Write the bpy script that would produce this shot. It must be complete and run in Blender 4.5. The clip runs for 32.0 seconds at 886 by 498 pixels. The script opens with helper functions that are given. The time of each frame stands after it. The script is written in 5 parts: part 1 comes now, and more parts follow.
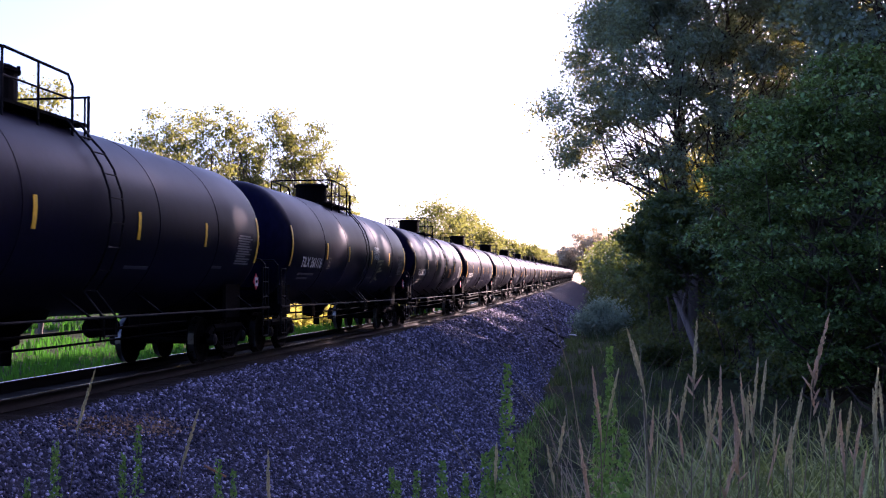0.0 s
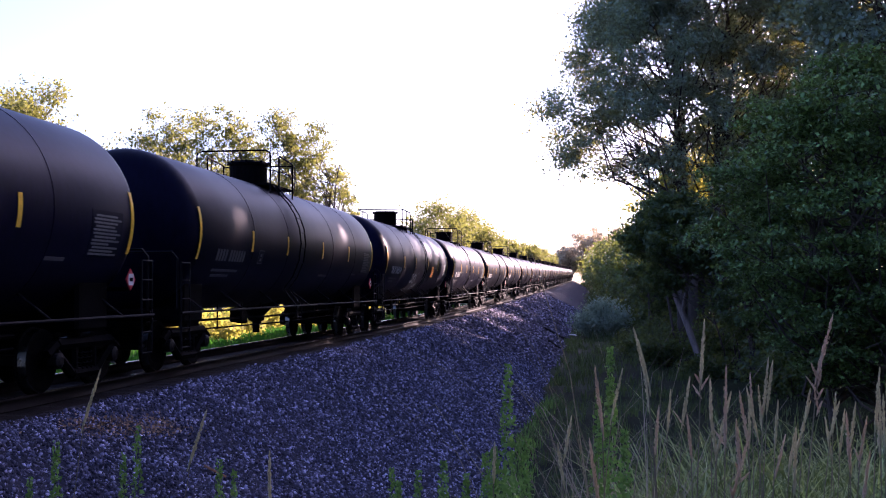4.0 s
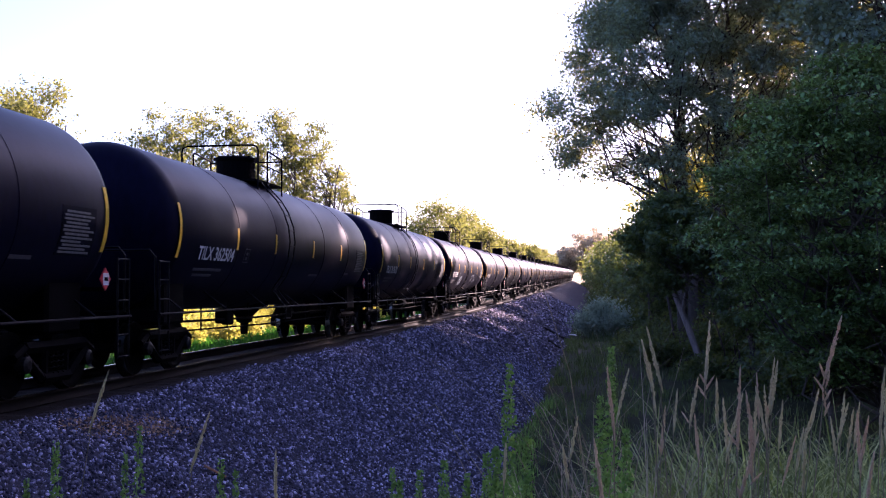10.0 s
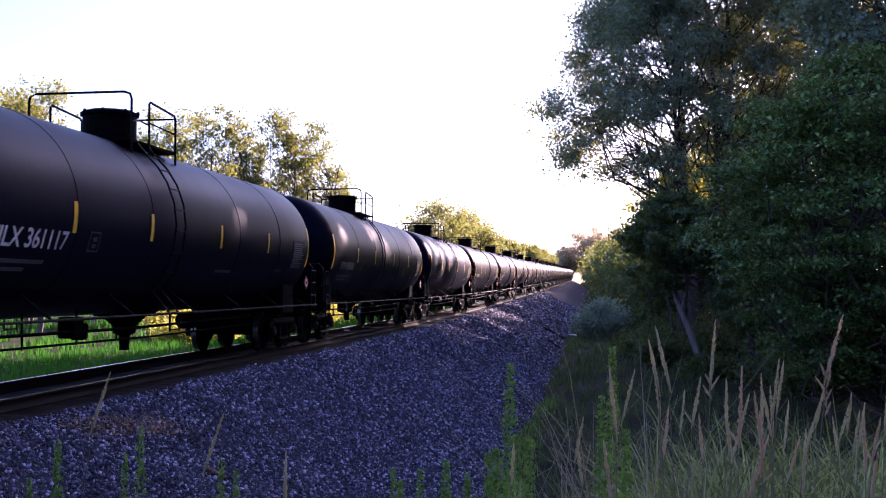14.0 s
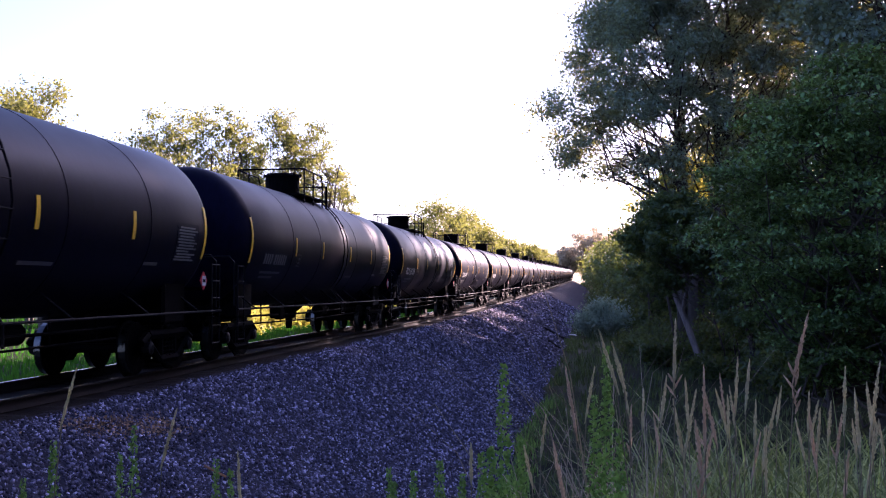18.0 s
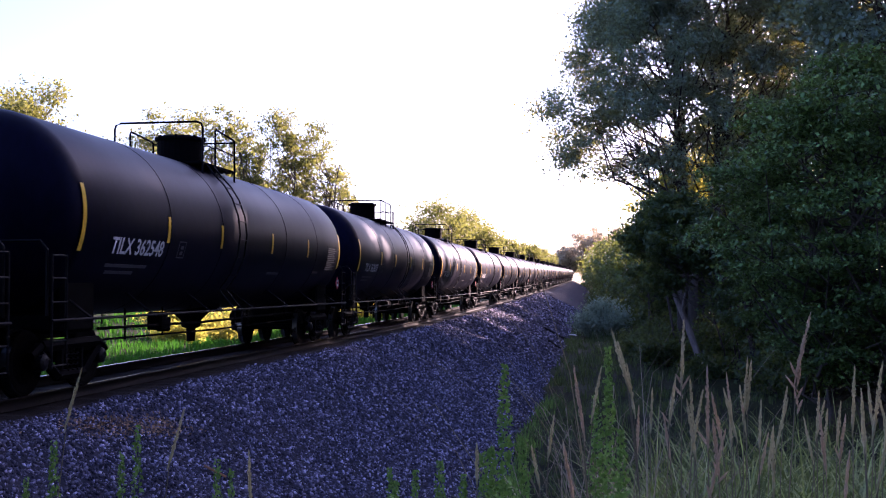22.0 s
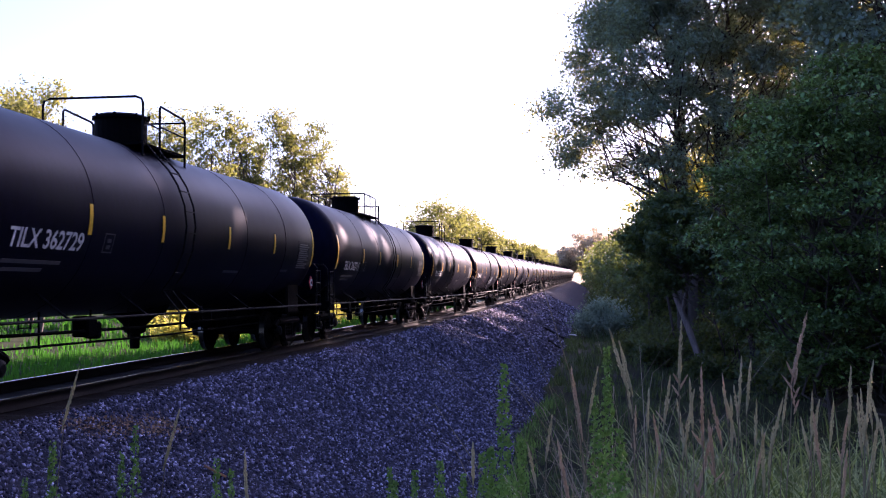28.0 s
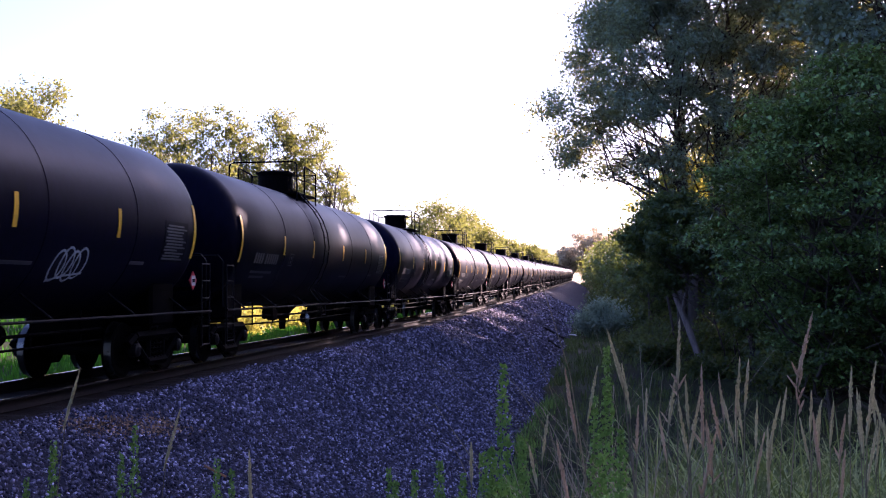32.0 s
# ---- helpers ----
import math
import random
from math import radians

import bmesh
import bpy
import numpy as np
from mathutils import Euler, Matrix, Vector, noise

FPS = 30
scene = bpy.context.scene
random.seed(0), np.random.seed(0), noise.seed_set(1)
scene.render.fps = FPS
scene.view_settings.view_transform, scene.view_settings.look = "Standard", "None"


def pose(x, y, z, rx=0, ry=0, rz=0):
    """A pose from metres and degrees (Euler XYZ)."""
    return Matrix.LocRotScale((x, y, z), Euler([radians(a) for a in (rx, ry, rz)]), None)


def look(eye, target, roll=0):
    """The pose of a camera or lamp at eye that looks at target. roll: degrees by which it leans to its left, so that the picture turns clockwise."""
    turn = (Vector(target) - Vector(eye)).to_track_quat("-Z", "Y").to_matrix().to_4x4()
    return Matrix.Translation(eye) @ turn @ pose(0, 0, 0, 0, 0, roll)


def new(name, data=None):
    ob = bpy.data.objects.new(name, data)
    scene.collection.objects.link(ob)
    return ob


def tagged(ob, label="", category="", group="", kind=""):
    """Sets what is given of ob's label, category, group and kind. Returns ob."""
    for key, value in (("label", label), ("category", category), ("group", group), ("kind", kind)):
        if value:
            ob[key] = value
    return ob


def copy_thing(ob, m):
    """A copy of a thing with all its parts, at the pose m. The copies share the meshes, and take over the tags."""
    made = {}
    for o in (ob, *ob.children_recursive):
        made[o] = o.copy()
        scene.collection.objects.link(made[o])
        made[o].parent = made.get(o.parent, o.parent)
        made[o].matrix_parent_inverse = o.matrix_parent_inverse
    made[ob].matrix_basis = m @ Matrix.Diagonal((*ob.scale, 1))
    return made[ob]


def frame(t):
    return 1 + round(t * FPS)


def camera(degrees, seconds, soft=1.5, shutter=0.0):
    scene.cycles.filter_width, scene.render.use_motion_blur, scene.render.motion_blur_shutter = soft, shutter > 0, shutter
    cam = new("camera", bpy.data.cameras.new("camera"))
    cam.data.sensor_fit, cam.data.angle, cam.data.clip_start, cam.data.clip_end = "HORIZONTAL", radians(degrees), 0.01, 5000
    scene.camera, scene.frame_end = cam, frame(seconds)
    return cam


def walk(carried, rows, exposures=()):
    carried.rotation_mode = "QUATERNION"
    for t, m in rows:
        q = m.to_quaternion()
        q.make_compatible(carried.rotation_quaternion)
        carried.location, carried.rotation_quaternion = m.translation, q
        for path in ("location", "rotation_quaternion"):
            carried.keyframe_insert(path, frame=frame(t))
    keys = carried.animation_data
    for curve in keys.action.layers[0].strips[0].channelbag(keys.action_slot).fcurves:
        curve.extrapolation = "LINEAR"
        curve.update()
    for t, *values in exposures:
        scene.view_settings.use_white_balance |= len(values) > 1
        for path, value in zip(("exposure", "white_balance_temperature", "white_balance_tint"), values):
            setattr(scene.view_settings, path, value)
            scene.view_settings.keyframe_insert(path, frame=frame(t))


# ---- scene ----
# ---- the camera: it stands still on a bank beside the line ----
FOV = 44.6
EYE = (0.0, 0.0, 1.469)
PAN, TILT, ROLL = 7.92, 2.065, -0.23
cam = camera(FOV, 32.0, soft=1.1, shutter=0.06)
AIM = (EYE[0] - math.sin(radians(PAN)) * math.cos(radians(TILT)) * 100,
       EYE[1] + math.cos(radians(PAN)) * math.cos(radians(TILT)) * 100,
       EYE[2] + math.sin(radians(TILT)) * 100)
walk(cam, [(0.0, look(EYE, AIM, ROLL)), (32.0, look(EYE, AIM, ROLL))], [(0.0, 2.5, 5200, 47), (32.0, 2.5, 5200, 47)])

# ---- world and sun: low evening sun beyond the trees ----
SUN_AZ, SUN_EL = 34.0, 21.0   # degrees right of the line's direction, and above the horizon
world = bpy.data.worlds.new("evening_sky")
scene.world = world
world.use_nodes = True
_n = world.node_tree.nodes
_n.clear()
_sky = _n.new("ShaderNodeTexSky")
_sky.sky_type = "NISHITA"
_sky.sun_disc = False
_sky.sun_elevation, _sky.sun_rotation = radians(SUN_EL), radians(SUN_AZ)
_sky.air_density, _sky.dust_density, _sky.ozone_density = 1.0, 2.2, 1.0
_bg = _n.new("ShaderNodeBackground")
_bg.inputs["Strength"].default_value = 0.062
_out = _n.new("ShaderNodeOutputWorld")
world.node_tree.links.new(_sky.outputs[0], _bg.inputs[0])
world.node_tree.links.new(_bg.outputs[0], _out.inputs[0])
sun = new("sun", bpy.data.lights.new("sun", "SUN"))
sun.data.energy, sun.data.angle, sun.data.color = 5.0, radians(0.6), (1.0, 0.74, 0.45)
_d = Vector((math.sin(radians(SUN_AZ)) * math.cos(radians(SUN_EL)),
             math.cos(radians(SUN_AZ)) * math.cos(radians(SUN_EL)), math.sin(radians(SUN_EL))))
sun.matrix_world = look(_d * 100, (0, 0, 0))

# ---- the line: straight along y, easing up, then bending left far off ----
DIST = 8.59                     # from the eye to the middle of the track
GRADE, BEND_AT, BEND_R = 0.01268, 385.0, 240.0


def rise(s):
    e = max(0.0, s - 40.0)
    return GRADE * (math.sqrt(e * e + 1600.0) - 40.0)


def line_at(s, across=0.0, up=0.0):
    """A place s metres along the line, with the heading (radians, to the left)."""
    x, y, turn = -DIST, s, 0.0
    if s > BEND_AT:
        turn = (s - BEND_AT) / BEND_R
        x, y = -DIST - BEND_R * (1 - math.cos(turn)), BEND_AT + BEND_R * math.sin(turn)
    return Vector((x + across * math.cos(turn), y + across * math.sin(turn), rise(s) + up)), turn


def line_pose(s):
    p, turn = line_at(s)
    pitch = math.degrees(math.atan((rise(s + 1) - rise(s - 1)) / 2))
    return pose(p.x, p.y, p.z, 0, 0, math.degrees(turn)) @ pose(0, 0, 0, pitch)


# ---- materials ----
def mat(name, base, rough=0.6, metal=0.0, scale=3.0, spread=0.25, fine=40.0, bump=0.15, tint=None, coat=0.0, spec=0.5, streak=None):
    """A surface with two scales of variation: broad patches and fine grain, with relief."""
    m = bpy.data.materials.new(name)
    m.use_nodes = True
    t = m.node_tree
    n, l = t.nodes, t.links
    b = n["Principled BSDF"]
    co = n.new("ShaderNodeTexCoord")
    src = co.outputs["Object"]
    if streak:
        mp = n.new("ShaderNodeMapping")
        mp.inputs["Scale"].default_value = streak
        l.new(src, mp.inputs[0])
        src = mp.outputs[0]
    big, small = n.new("ShaderNodeTexNoise"), n.new("ShaderNodeTexNoise")
    for k, s, d in ((big, scale, 3.0), (small, fine, 4.0)):
        k.inputs["Scale"].default_value, k.inputs["Detail"].default_value = s, d
        l.new(src, k.inputs["Vector"])
    mix = n.new("ShaderNodeMix")
    mix.data_type = "RGBA"
    ramp = n.new("ShaderNodeValToRGB")
    lo = [c * (1 - spread) for c in base]
    hi = [min(1.0, c * (1 + spread)) for c in (tint or base)]
    ramp.color_ramp.elements[0].position, ramp.color_ramp.elements[1].position = 0.3, 0.7
    ramp.color_ramp.elements[0].color, ramp.color_ramp.elements[1].color = (*lo, 1), (*hi, 1)
    l.new(big.outputs["Fac"], ramp.inputs[0])
    r2 = n.new("ShaderNodeValToRGB")
    r2.color_ramp.elements[0].color = (1 - spread, 1 - spread, 1 - spread, 1)
    r2.color_ramp.elements[1].color = (1, 1, 1, 1)
    r2.color_ramp.elements[0].position, r2.color_ramp.elements[1].position = 0.35, 0.65
    l.new(small.outputs["Fac"], r2.inputs[0])
    mix.blend_type = "MULTIPLY"
    mix.inputs["Factor"].default_value = 1.0
    l.new(ramp.outputs[0], mix.inputs["A"])
    l.new(r2.outputs[0], mix.inputs["B"])
    l.new(mix.outputs["Result"], b.inputs["Base Color"])
    rr = n.new("ShaderNodeMapRange")
    rr.inputs["To Min"].default_value, rr.inputs["To Max"].default_value = max(0.03, rough - 0.12), min(1.0, rough + 0.12)
    l.new(big.outputs["Fac"], rr.inputs["Value"])
    l.new(rr.outputs[0], b.inputs["Roughness"])
    b.inputs["Metallic"].default_value = metal
    b.inputs["Specular IOR Level"].default_value = spec
    if coat:
        b.inputs["Coat Weight"].default_value, b.inputs["Coat Roughness"].default_value = coat, 0.2
    if bump:
        bp = n.new("ShaderNodeBump")
        bp.inputs["Strength"].default_value, bp.inputs["Distance"].default_value = bump, 0.02
        l.new(small.outputs["Fac"], bp.inputs["Height"])
        l.new(bp.outputs[0], b.inputs["Normal"])
    return m


def leaf_mat(name, dark, light, through_light, share=0.45, rough=0.55, most=0.5):
    """Leaves: each takes its own green, and lets some of the light through."""
    m = bpy.data.materials.new(name)
    m.use_nodes = True
    t = m.node_tree
    n, l = t.nodes, t.links
    b = n["Principled BSDF"]
    geo = n.new("ShaderNodeNewGeometry")
    ramp = n.new("ShaderNodeValToRGB")
    ramp.color_ramp.elements[0].color, ramp.color_ramp.elements[1].color = (*dark, 1), (*light, 1)
    ramp.color_ramp.elements.new(0.5).color = (*[c + (d - c) * most for c, d in zip(dark, light)], 1)
    l.new(geo.outputs["Random Per Island"], ramp.inputs[0])
    l.new(ramp.outputs[0], b.inputs["Base Color"])
    b.inputs["Roughness"].default_value = rough
    b.inputs["Specular IOR Level"].default_value = 0.3
    tr = n.new("ShaderNodeBsdfTranslucent")
    r2 = n.new("ShaderNodeValToRGB")
    r2.color_ramp.elements[0].color = (*[c * 0.7 for c in through_light], 1)
    r2.color_ramp.elements[1].color = (*through_light, 1)
    l.new(geo.outputs["Random Per Island"], r2.inputs[0])
    l.new(r2.outputs[0], tr.inputs[0])
    mx = n.new("ShaderNodeMixShader")
    mx.inputs[0].default_value = share
    l.new(b.outputs[0], mx.inputs[1])
    l.new(tr.outputs[0], mx.inputs[2])
    l.new(mx.outputs[0], n["Material Output"].inputs[0])
    return m


M_TANK = mat("black_tank_paint", (0.0011, 0.0011, 0.007), 0.41, 0.0, 0.6, 0.35, 14.0, 0.04, (0.002, 0.0018, 0.008), spec=0.056, streak=(1.0, 0.5, 0.35))
# every tank has weathered a little differently
_t = M_TANK.node_tree
_b = _t.nodes["Principled BSDF"]
_oi, _mr, _mx = _t.nodes.new("ShaderNodeObjectInfo"), _t.nodes.new("ShaderNodeMapRange"), _t.nodes.new("ShaderNodeMix")
_mr.inputs["To Min"].default_value, _mr.inputs["To Max"].default_value = 0.7, 1.6
_mx.data_type, _mx.blend_type = "RGBA", "MULTIPLY"
_mx.inputs["Factor"].default_value = 1.0
_t.links.new(_oi.outputs["Random"], _mr.inputs["Value"])
_t.links.new(_b.inputs["Base Color"].links[0].from_socket, _mx.inputs["A"])
_t.links.new(_mr.outputs[0], _mx.inputs["B"])
_t.links.new(_mx.outputs["Result"], _b.inputs["Base Color"])
# blue of the reflected sky is put into the sheen's tint
_b.inputs["Specular Tint"].default_value = (0.64, 0.6, 1.0, 1)
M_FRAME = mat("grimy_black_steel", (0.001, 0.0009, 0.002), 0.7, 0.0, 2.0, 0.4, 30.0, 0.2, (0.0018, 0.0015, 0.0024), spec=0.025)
M_PIPE = mat("worn_black_pipe", (0.0035, 0.003, 0.005), 0.62, 0.0, 3.0, 0.3, 50.0, 0.1, spec=0.08)
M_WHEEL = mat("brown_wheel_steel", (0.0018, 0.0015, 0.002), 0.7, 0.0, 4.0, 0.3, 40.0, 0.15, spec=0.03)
M_TREAD = mat("polished_tread_steel", (0.1, 0.1, 0.1), 0.3, 1.0, 8.0, 0.1, 60.0, 0.03)
M_BEARING = mat("dusty_bearing_cap", (0.004, 0.0035, 0.006), 0.5, 0.0, 8.0, 0.3, 60.0, 0.1, spec=0.12)
M_YELLOW = mat("yellow_reflector_tape", (0.72, 0.42, 0.02), 0.35, 0.0, 12.0, 0.2, 80.0, 0.03)
M_WHITE = mat("chalky_white_paint", (0.55, 0.55, 0.56), 0.6, 0.0, 10.0, 0.25, 60.0, 0.03)
M_DIM = mat("faded_grey_paint", (0.05, 0.05, 0.056), 0.6, 0.0, 10.0, 0.3, 60.0, 0.03)
M_PANEL = mat("grey_stencil_paint", (0.11, 0.11, 0.115), 0.6, 0.0, 10.0, 0.3, 60.0, 0.03)
M_RED = mat("red_placard", (0.5, 0.03, 0.03), 0.5, 0.0, 10.0, 0.2, 60.0, 0.03)
M_ORANGE = mat("orange_placard", (0.75, 0.28, 0.02), 0.5, 0.0, 10.0, 0.2, 60.0, 0.03)
# darker than the loose stones: shade of their gaps is in the colour
M_BALLAST = mat("gap_shaded_grey_stone", (0.03, 0.028, 0.046), 0.9, 0.0, 0.5, 0.3, 18.0, 1.0, (0.042, 0.038, 0.052), spec=0.05)
M_FOULED = mat("oil_fouled_ballast", (0.011, 0.008, 0.008), 0.9, 0.0, 1.2, 0.4, 22.0, 1.0, (0.02, 0.014, 0.012), spec=0.05)
M_SOIL = mat("weedy_soil", (0.018, 0.022, 0.01), 0.95, 0.0, 0.35, 0.4, 8.0, 0.6, (0.03, 0.038, 0.014), spec=0.05)
M_TIE = mat("creosoted_tie", (0.02, 0.016, 0.014), 0.85, 0.0, 3.0, 0.35, 30.0, 0.4, streak=(1, 8, 8), spec=0.1)
M_RAIL = mat("rusty_rail_web", (0.009, 0.0065, 0.006), 0.8, 0.0, 3.0, 0.3, 50.0, 0.15, spec=0.1)
M_RAILTOP = mat("polished_rail_head", (0.6, 0.58, 0.56), 0.2, 1.0, 2.0, 0.1, 30.0, 0.03)
M_BARK = mat("grey_brown_bark", (0.075, 0.06, 0.048), 0.9, 0.0, 2.0, 0.35, 14.0, 0.8, streak=(3, 3, 0.6))
M_PALEBARK = mat("weathered_pale_trunk", (0.25, 0.21, 0.19), 0.9, 0.0, 2.0, 0.3, 16.0, 0.6, streak=(3, 3, 0.5))
M_WOOD = mat("broken_brown_board", (0.42, 0.2, 0.1), 0.8, 0.0, 4.0, 0.3, 40.0, 0.3)
M_LEAF_COTTON = leaf_mat("grey_green_leaves", (0.07, 0.125, 0.11), (0.2, 0.3, 0.25), (0.64, 0.58, 0.08), 0.28, 0.45)
M_LEAF_ELDER = leaf_mat("green_leaves", (0.01, 0.03, 0.017), (0.058, 0.112, 0.052), (0.34, 0.38, 0.05), 0.3)
M_LEAF_MAPLE = leaf_mat("fresh_green_leaves", (0.006, 0.025, 0.009), (0.18, 0.33, 0.1), (0.34, 0.42, 0.05), 0.18, most=0.3)
M_LEAF_SUN = leaf_mat("yellow_green_leaves", (0.03, 0.04, 0.014), (0.11, 0.12, 0.035), (0.46, 0.47, 0.08), 0.34)
# a lit leaf colour: the low sun's gold is put into it
M_LEAF_GOLD = leaf_mat("sun_gold_leaves", (0.1, 0.11, 0.02), (0.26, 0.25, 0.05), (0.75, 0.7, 0.08), 0.5)
M_LEAF_PALE = leaf_mat("silvery_leaves", (0.22, 0.3, 0.24), (0.36, 0.44, 0.36), (0.3, 0.36, 0.12), 0.35)
# paler than the nearer leaves: distance haze is put into the colour
M_LEAF_FAR = leaf_mat("haze_pale_leaves", (0.28, 0.26, 0.2), (0.4, 0.36, 0.28), (0.8, 0.7, 0.5), 0.65)
M_GRASS = leaf_mat("grass_blades", (0.006, 0.022, 0.003), (0.58, 0.63, 0.28), (0.34, 0.44, 0.09), 0.4, 0.75, most=0.17)
# bank grass made darker: the ditch's shade is put into the colour
M_DITCH = leaf_mat("shade_dark_ditch_grass", (0.016, 0.036, 0.016), (0.05, 0.085, 0.04), (0.2, 0.28, 0.06), 0.35)
M_GRASS_L = leaf_mat("sunlit_meadow_grass", (0.01, 0.05, 0.004), (0.03, 0.105, 0.008), (0.06, 0.22, 0.01), 0.45, 0.95)
M_STEM = mat("dry_grass_stem", (0.19, 0.16, 0.09), 0.7, 0.0, 6.0, 0.3, 60.0, 0.1)
M_HEAD = leaf_mat("tan_seed_heads", (0.46, 0.44, 0.25), (0.92, 0.85, 0.54), (0.9, 0.76, 0.42), 0.4, 0.9)
M_HEADR = leaf_mat("reddish_seed_heads", (0.52, 0.42, 0.3), (0.9, 0.74, 0.56), (0.9, 0.66, 0.38), 0.45, 0.8)
M_STRAW = leaf_mat("dry_straw", (0.2, 0.17, 0.11), (0.5, 0.43, 0.3), (0.3, 0.22, 0.12), 0.3, 0.8)
M_WEED = leaf_mat("bright_weed_leaves", (0.06, 0.15, 0.03), (0.17, 0.32, 0.08), (0.3, 0.5, 0.08), 0.4)


# ---- mesh helpers ----
def ob_of(name, me, material=None, parent=None, label=""):
    o = new(name, me)
    if material:
        me.materials.append(material)
    if parent:
        o.parent = parent
    return tagged(o, label)


def part(name, bm, material, parent=None, label="", smooth=False):
    me = bpy.data.meshes.new(name)
    bm.to_mesh(me)
    bm.free()
    if smooth:
        me.polygons.foreach_set("use_smooth", [True] * len(me.polygons))
    return ob_of(name, me, material, parent, label)


def raw(name, verts, faces, material, parent=None, label="", smooth=False):
    """A mesh from numpy arrays; faces all have one number of corners."""
    verts, faces = np.asarray(verts, np.float32), np.asarray(faces, np.int32)
    me = bpy.data.meshes.new(name)
    k = faces.shape[1]
    me.vertices.add(len(verts))
    me.vertices.foreach_set("co", verts.ravel())
    me.loops.add(faces.size)
    me.loops.foreach_set("vertex_index", faces.ravel())
    me.polygons.add(len(faces))
    me.polygons.foreach_set("loop_start", np.arange(0, faces.size, k, dtype=np.int32))
    me.update(calc_edges=True)
    if smooth:
        me.polygons.foreach_set("use_smooth", np.ones(len(faces), bool))
    return ob_of(name, me, material, parent, label)


def box(bm, x0, x1, y0, y1, z0, z1, bevel=0.0):
    r = bmesh.ops.create_cube(bm, size=1.0, matrix=Matrix.LocRotScale(((x0 + x1) / 2, (y0 + y1) / 2, (z0 + z1) / 2), None, (abs(x1 - x0), abs(y1 - y0), abs(z1 - z0))))
    if bevel:
        es = {e for v in r["verts"] for e in v.link_edges}
        bmesh.ops.bevel(bm, geom=list(es), offset=bevel, segments=1, affect="EDGES", profile=0.5)
    return bm


def rod(bm, pts, r, sides=8, taper=1.0):
    """A round bar through the points; taper: the end's share of the radius."""
    pts = [Vector(p) for p in pts]
    rings = []
    ref = None
    for i, p in enumerate(pts):
        d = (pts[min(i + 1, len(pts) - 1)] - pts[max(i - 1, 0)]).normalized()
        if ref is None or abs(d.dot(ref)) > 0.95:
            ref = Vector((0, 0, 1)) if abs(d.z) < 0.9 else Vector((1, 0, 0))
        a = d.cross(ref).normalized()
        b = d.cross(a)
        rr = r * (1 + (taper - 1) * i / max(1, len(pts) - 1))
        rings.append([bm.verts.new(p + (a * math.cos(k * 2 * math.pi / sides) + b * math.sin(k * 2 * math.pi / sides)) * rr) for k in range(sides)])
    for q, w in zip(rings, rings[1:]):
        for k in range(sides):
            bm.faces.new((q[k], q[(k + 1) % sides], w[(k + 1) % sides], w[k]))
    bm.faces.new(rings[0][::-1])
    bm.faces.new(rings[-1])
    return bm


def spun(bm, profile, axis="y", at=(0, 0, 0), sides=32):
    """A solid of revolution: profile of (along, radius) about an axis through at."""
    rings = []
    at = Vector(at)
    for a, r in profile:
        ring = []
        for k in range(sides):
            c, s = math.cos(k * 2 * math.pi / sides) * r, math.sin(k * 2 * math.pi / sides) * r
            v = {"x": (a, c, s), "y": (c, a, s), "z": (c, s, a)}[axis]
            ring.append(bm.verts.new(at + Vector(v)))
        rings.append(ring)
    for q, w in zip(rings, rings[1:]):
        for k in range(sides):
            bm.faces.new((q[k], q[(k + 1) % sides], w[(k + 1) % sides], w[k]))
    bm.faces.new(rings[0])
    bm.faces.new(rings[-1])
    bmesh.ops.recalc_face_normals(bm, faces=bm.faces)
    return bm


# ---- ground, ballast and track ----
def np_rise(y):
    e = np.maximum(0, y - 40.0)
    return GRADE * (np.sqrt(e * e + 1600.0) - 40.0)


def lumps(x, y, size, seed=0.0):
    """Cheap smooth unevenness."""
    a, b = x / size + seed, y / size - seed
    return (np.sin(a * 1.7 + 1.3 * np.sin(b * 1.1)) + np.sin(b * 2.3 + 1.7 * np.sin(a * 0.9 + 2)) + np.sin((a + b) * 3.1)) / 3


def centre_x(y):
    d = np.clip(y - BEND_AT, 0, BEND_R * 0.95)
    return -DIST - (BEND_R - np.sqrt(BEND_R ** 2 - d ** 2))


def ballast_z(x, y):
    u = np.abs(x - centre_x(y))
    crest = -0.18 - 0.12 * np.clip((u - 1.35) / 0.6, 0, 1)
    z = crest - np.clip(u - 1.95, 0, None) * 0.5
    return z + np_rise(y) + 0.035 * lumps(x, y, 0.9) * np.clip(u - 1.6, 0, 1)


def terrain_z(x, y):
    """The land without the ballast: meadow beyond the line, a ditch this side, and the bank with the camera."""
    u = x - centre_x(y)
    up = np_rise(np.minimum(y, 420))
    left = -0.95 + up + 0.1 * lumps(x, y, 6.0) + 0.012 * np.clip(-u - 12, 0, 60)
    floor = -2.6 + up * 0.8 + 0.14 * lumps(x, y, 4.0) + 0.05 * np.clip(x - 4, 0, 30)
    steep = np.clip((0.4 - x) / 1.4, 0, 1)
    bank = -0.2 - (0.085 + 0.13 * steep) * np.clip(y - 0.3, 0, None) - 0.3 * np.clip(y - 9.5, 0, None) - 0.1 * np.clip(-x - 2.5, 0, 3) + 0.05 * lumps(x, y, 1.3)
    right = np.maximum(floor, bank)
    w = np.clip((u + 2.6) / 5.0, 0, 1)
    return left * (1 - w) + right * w


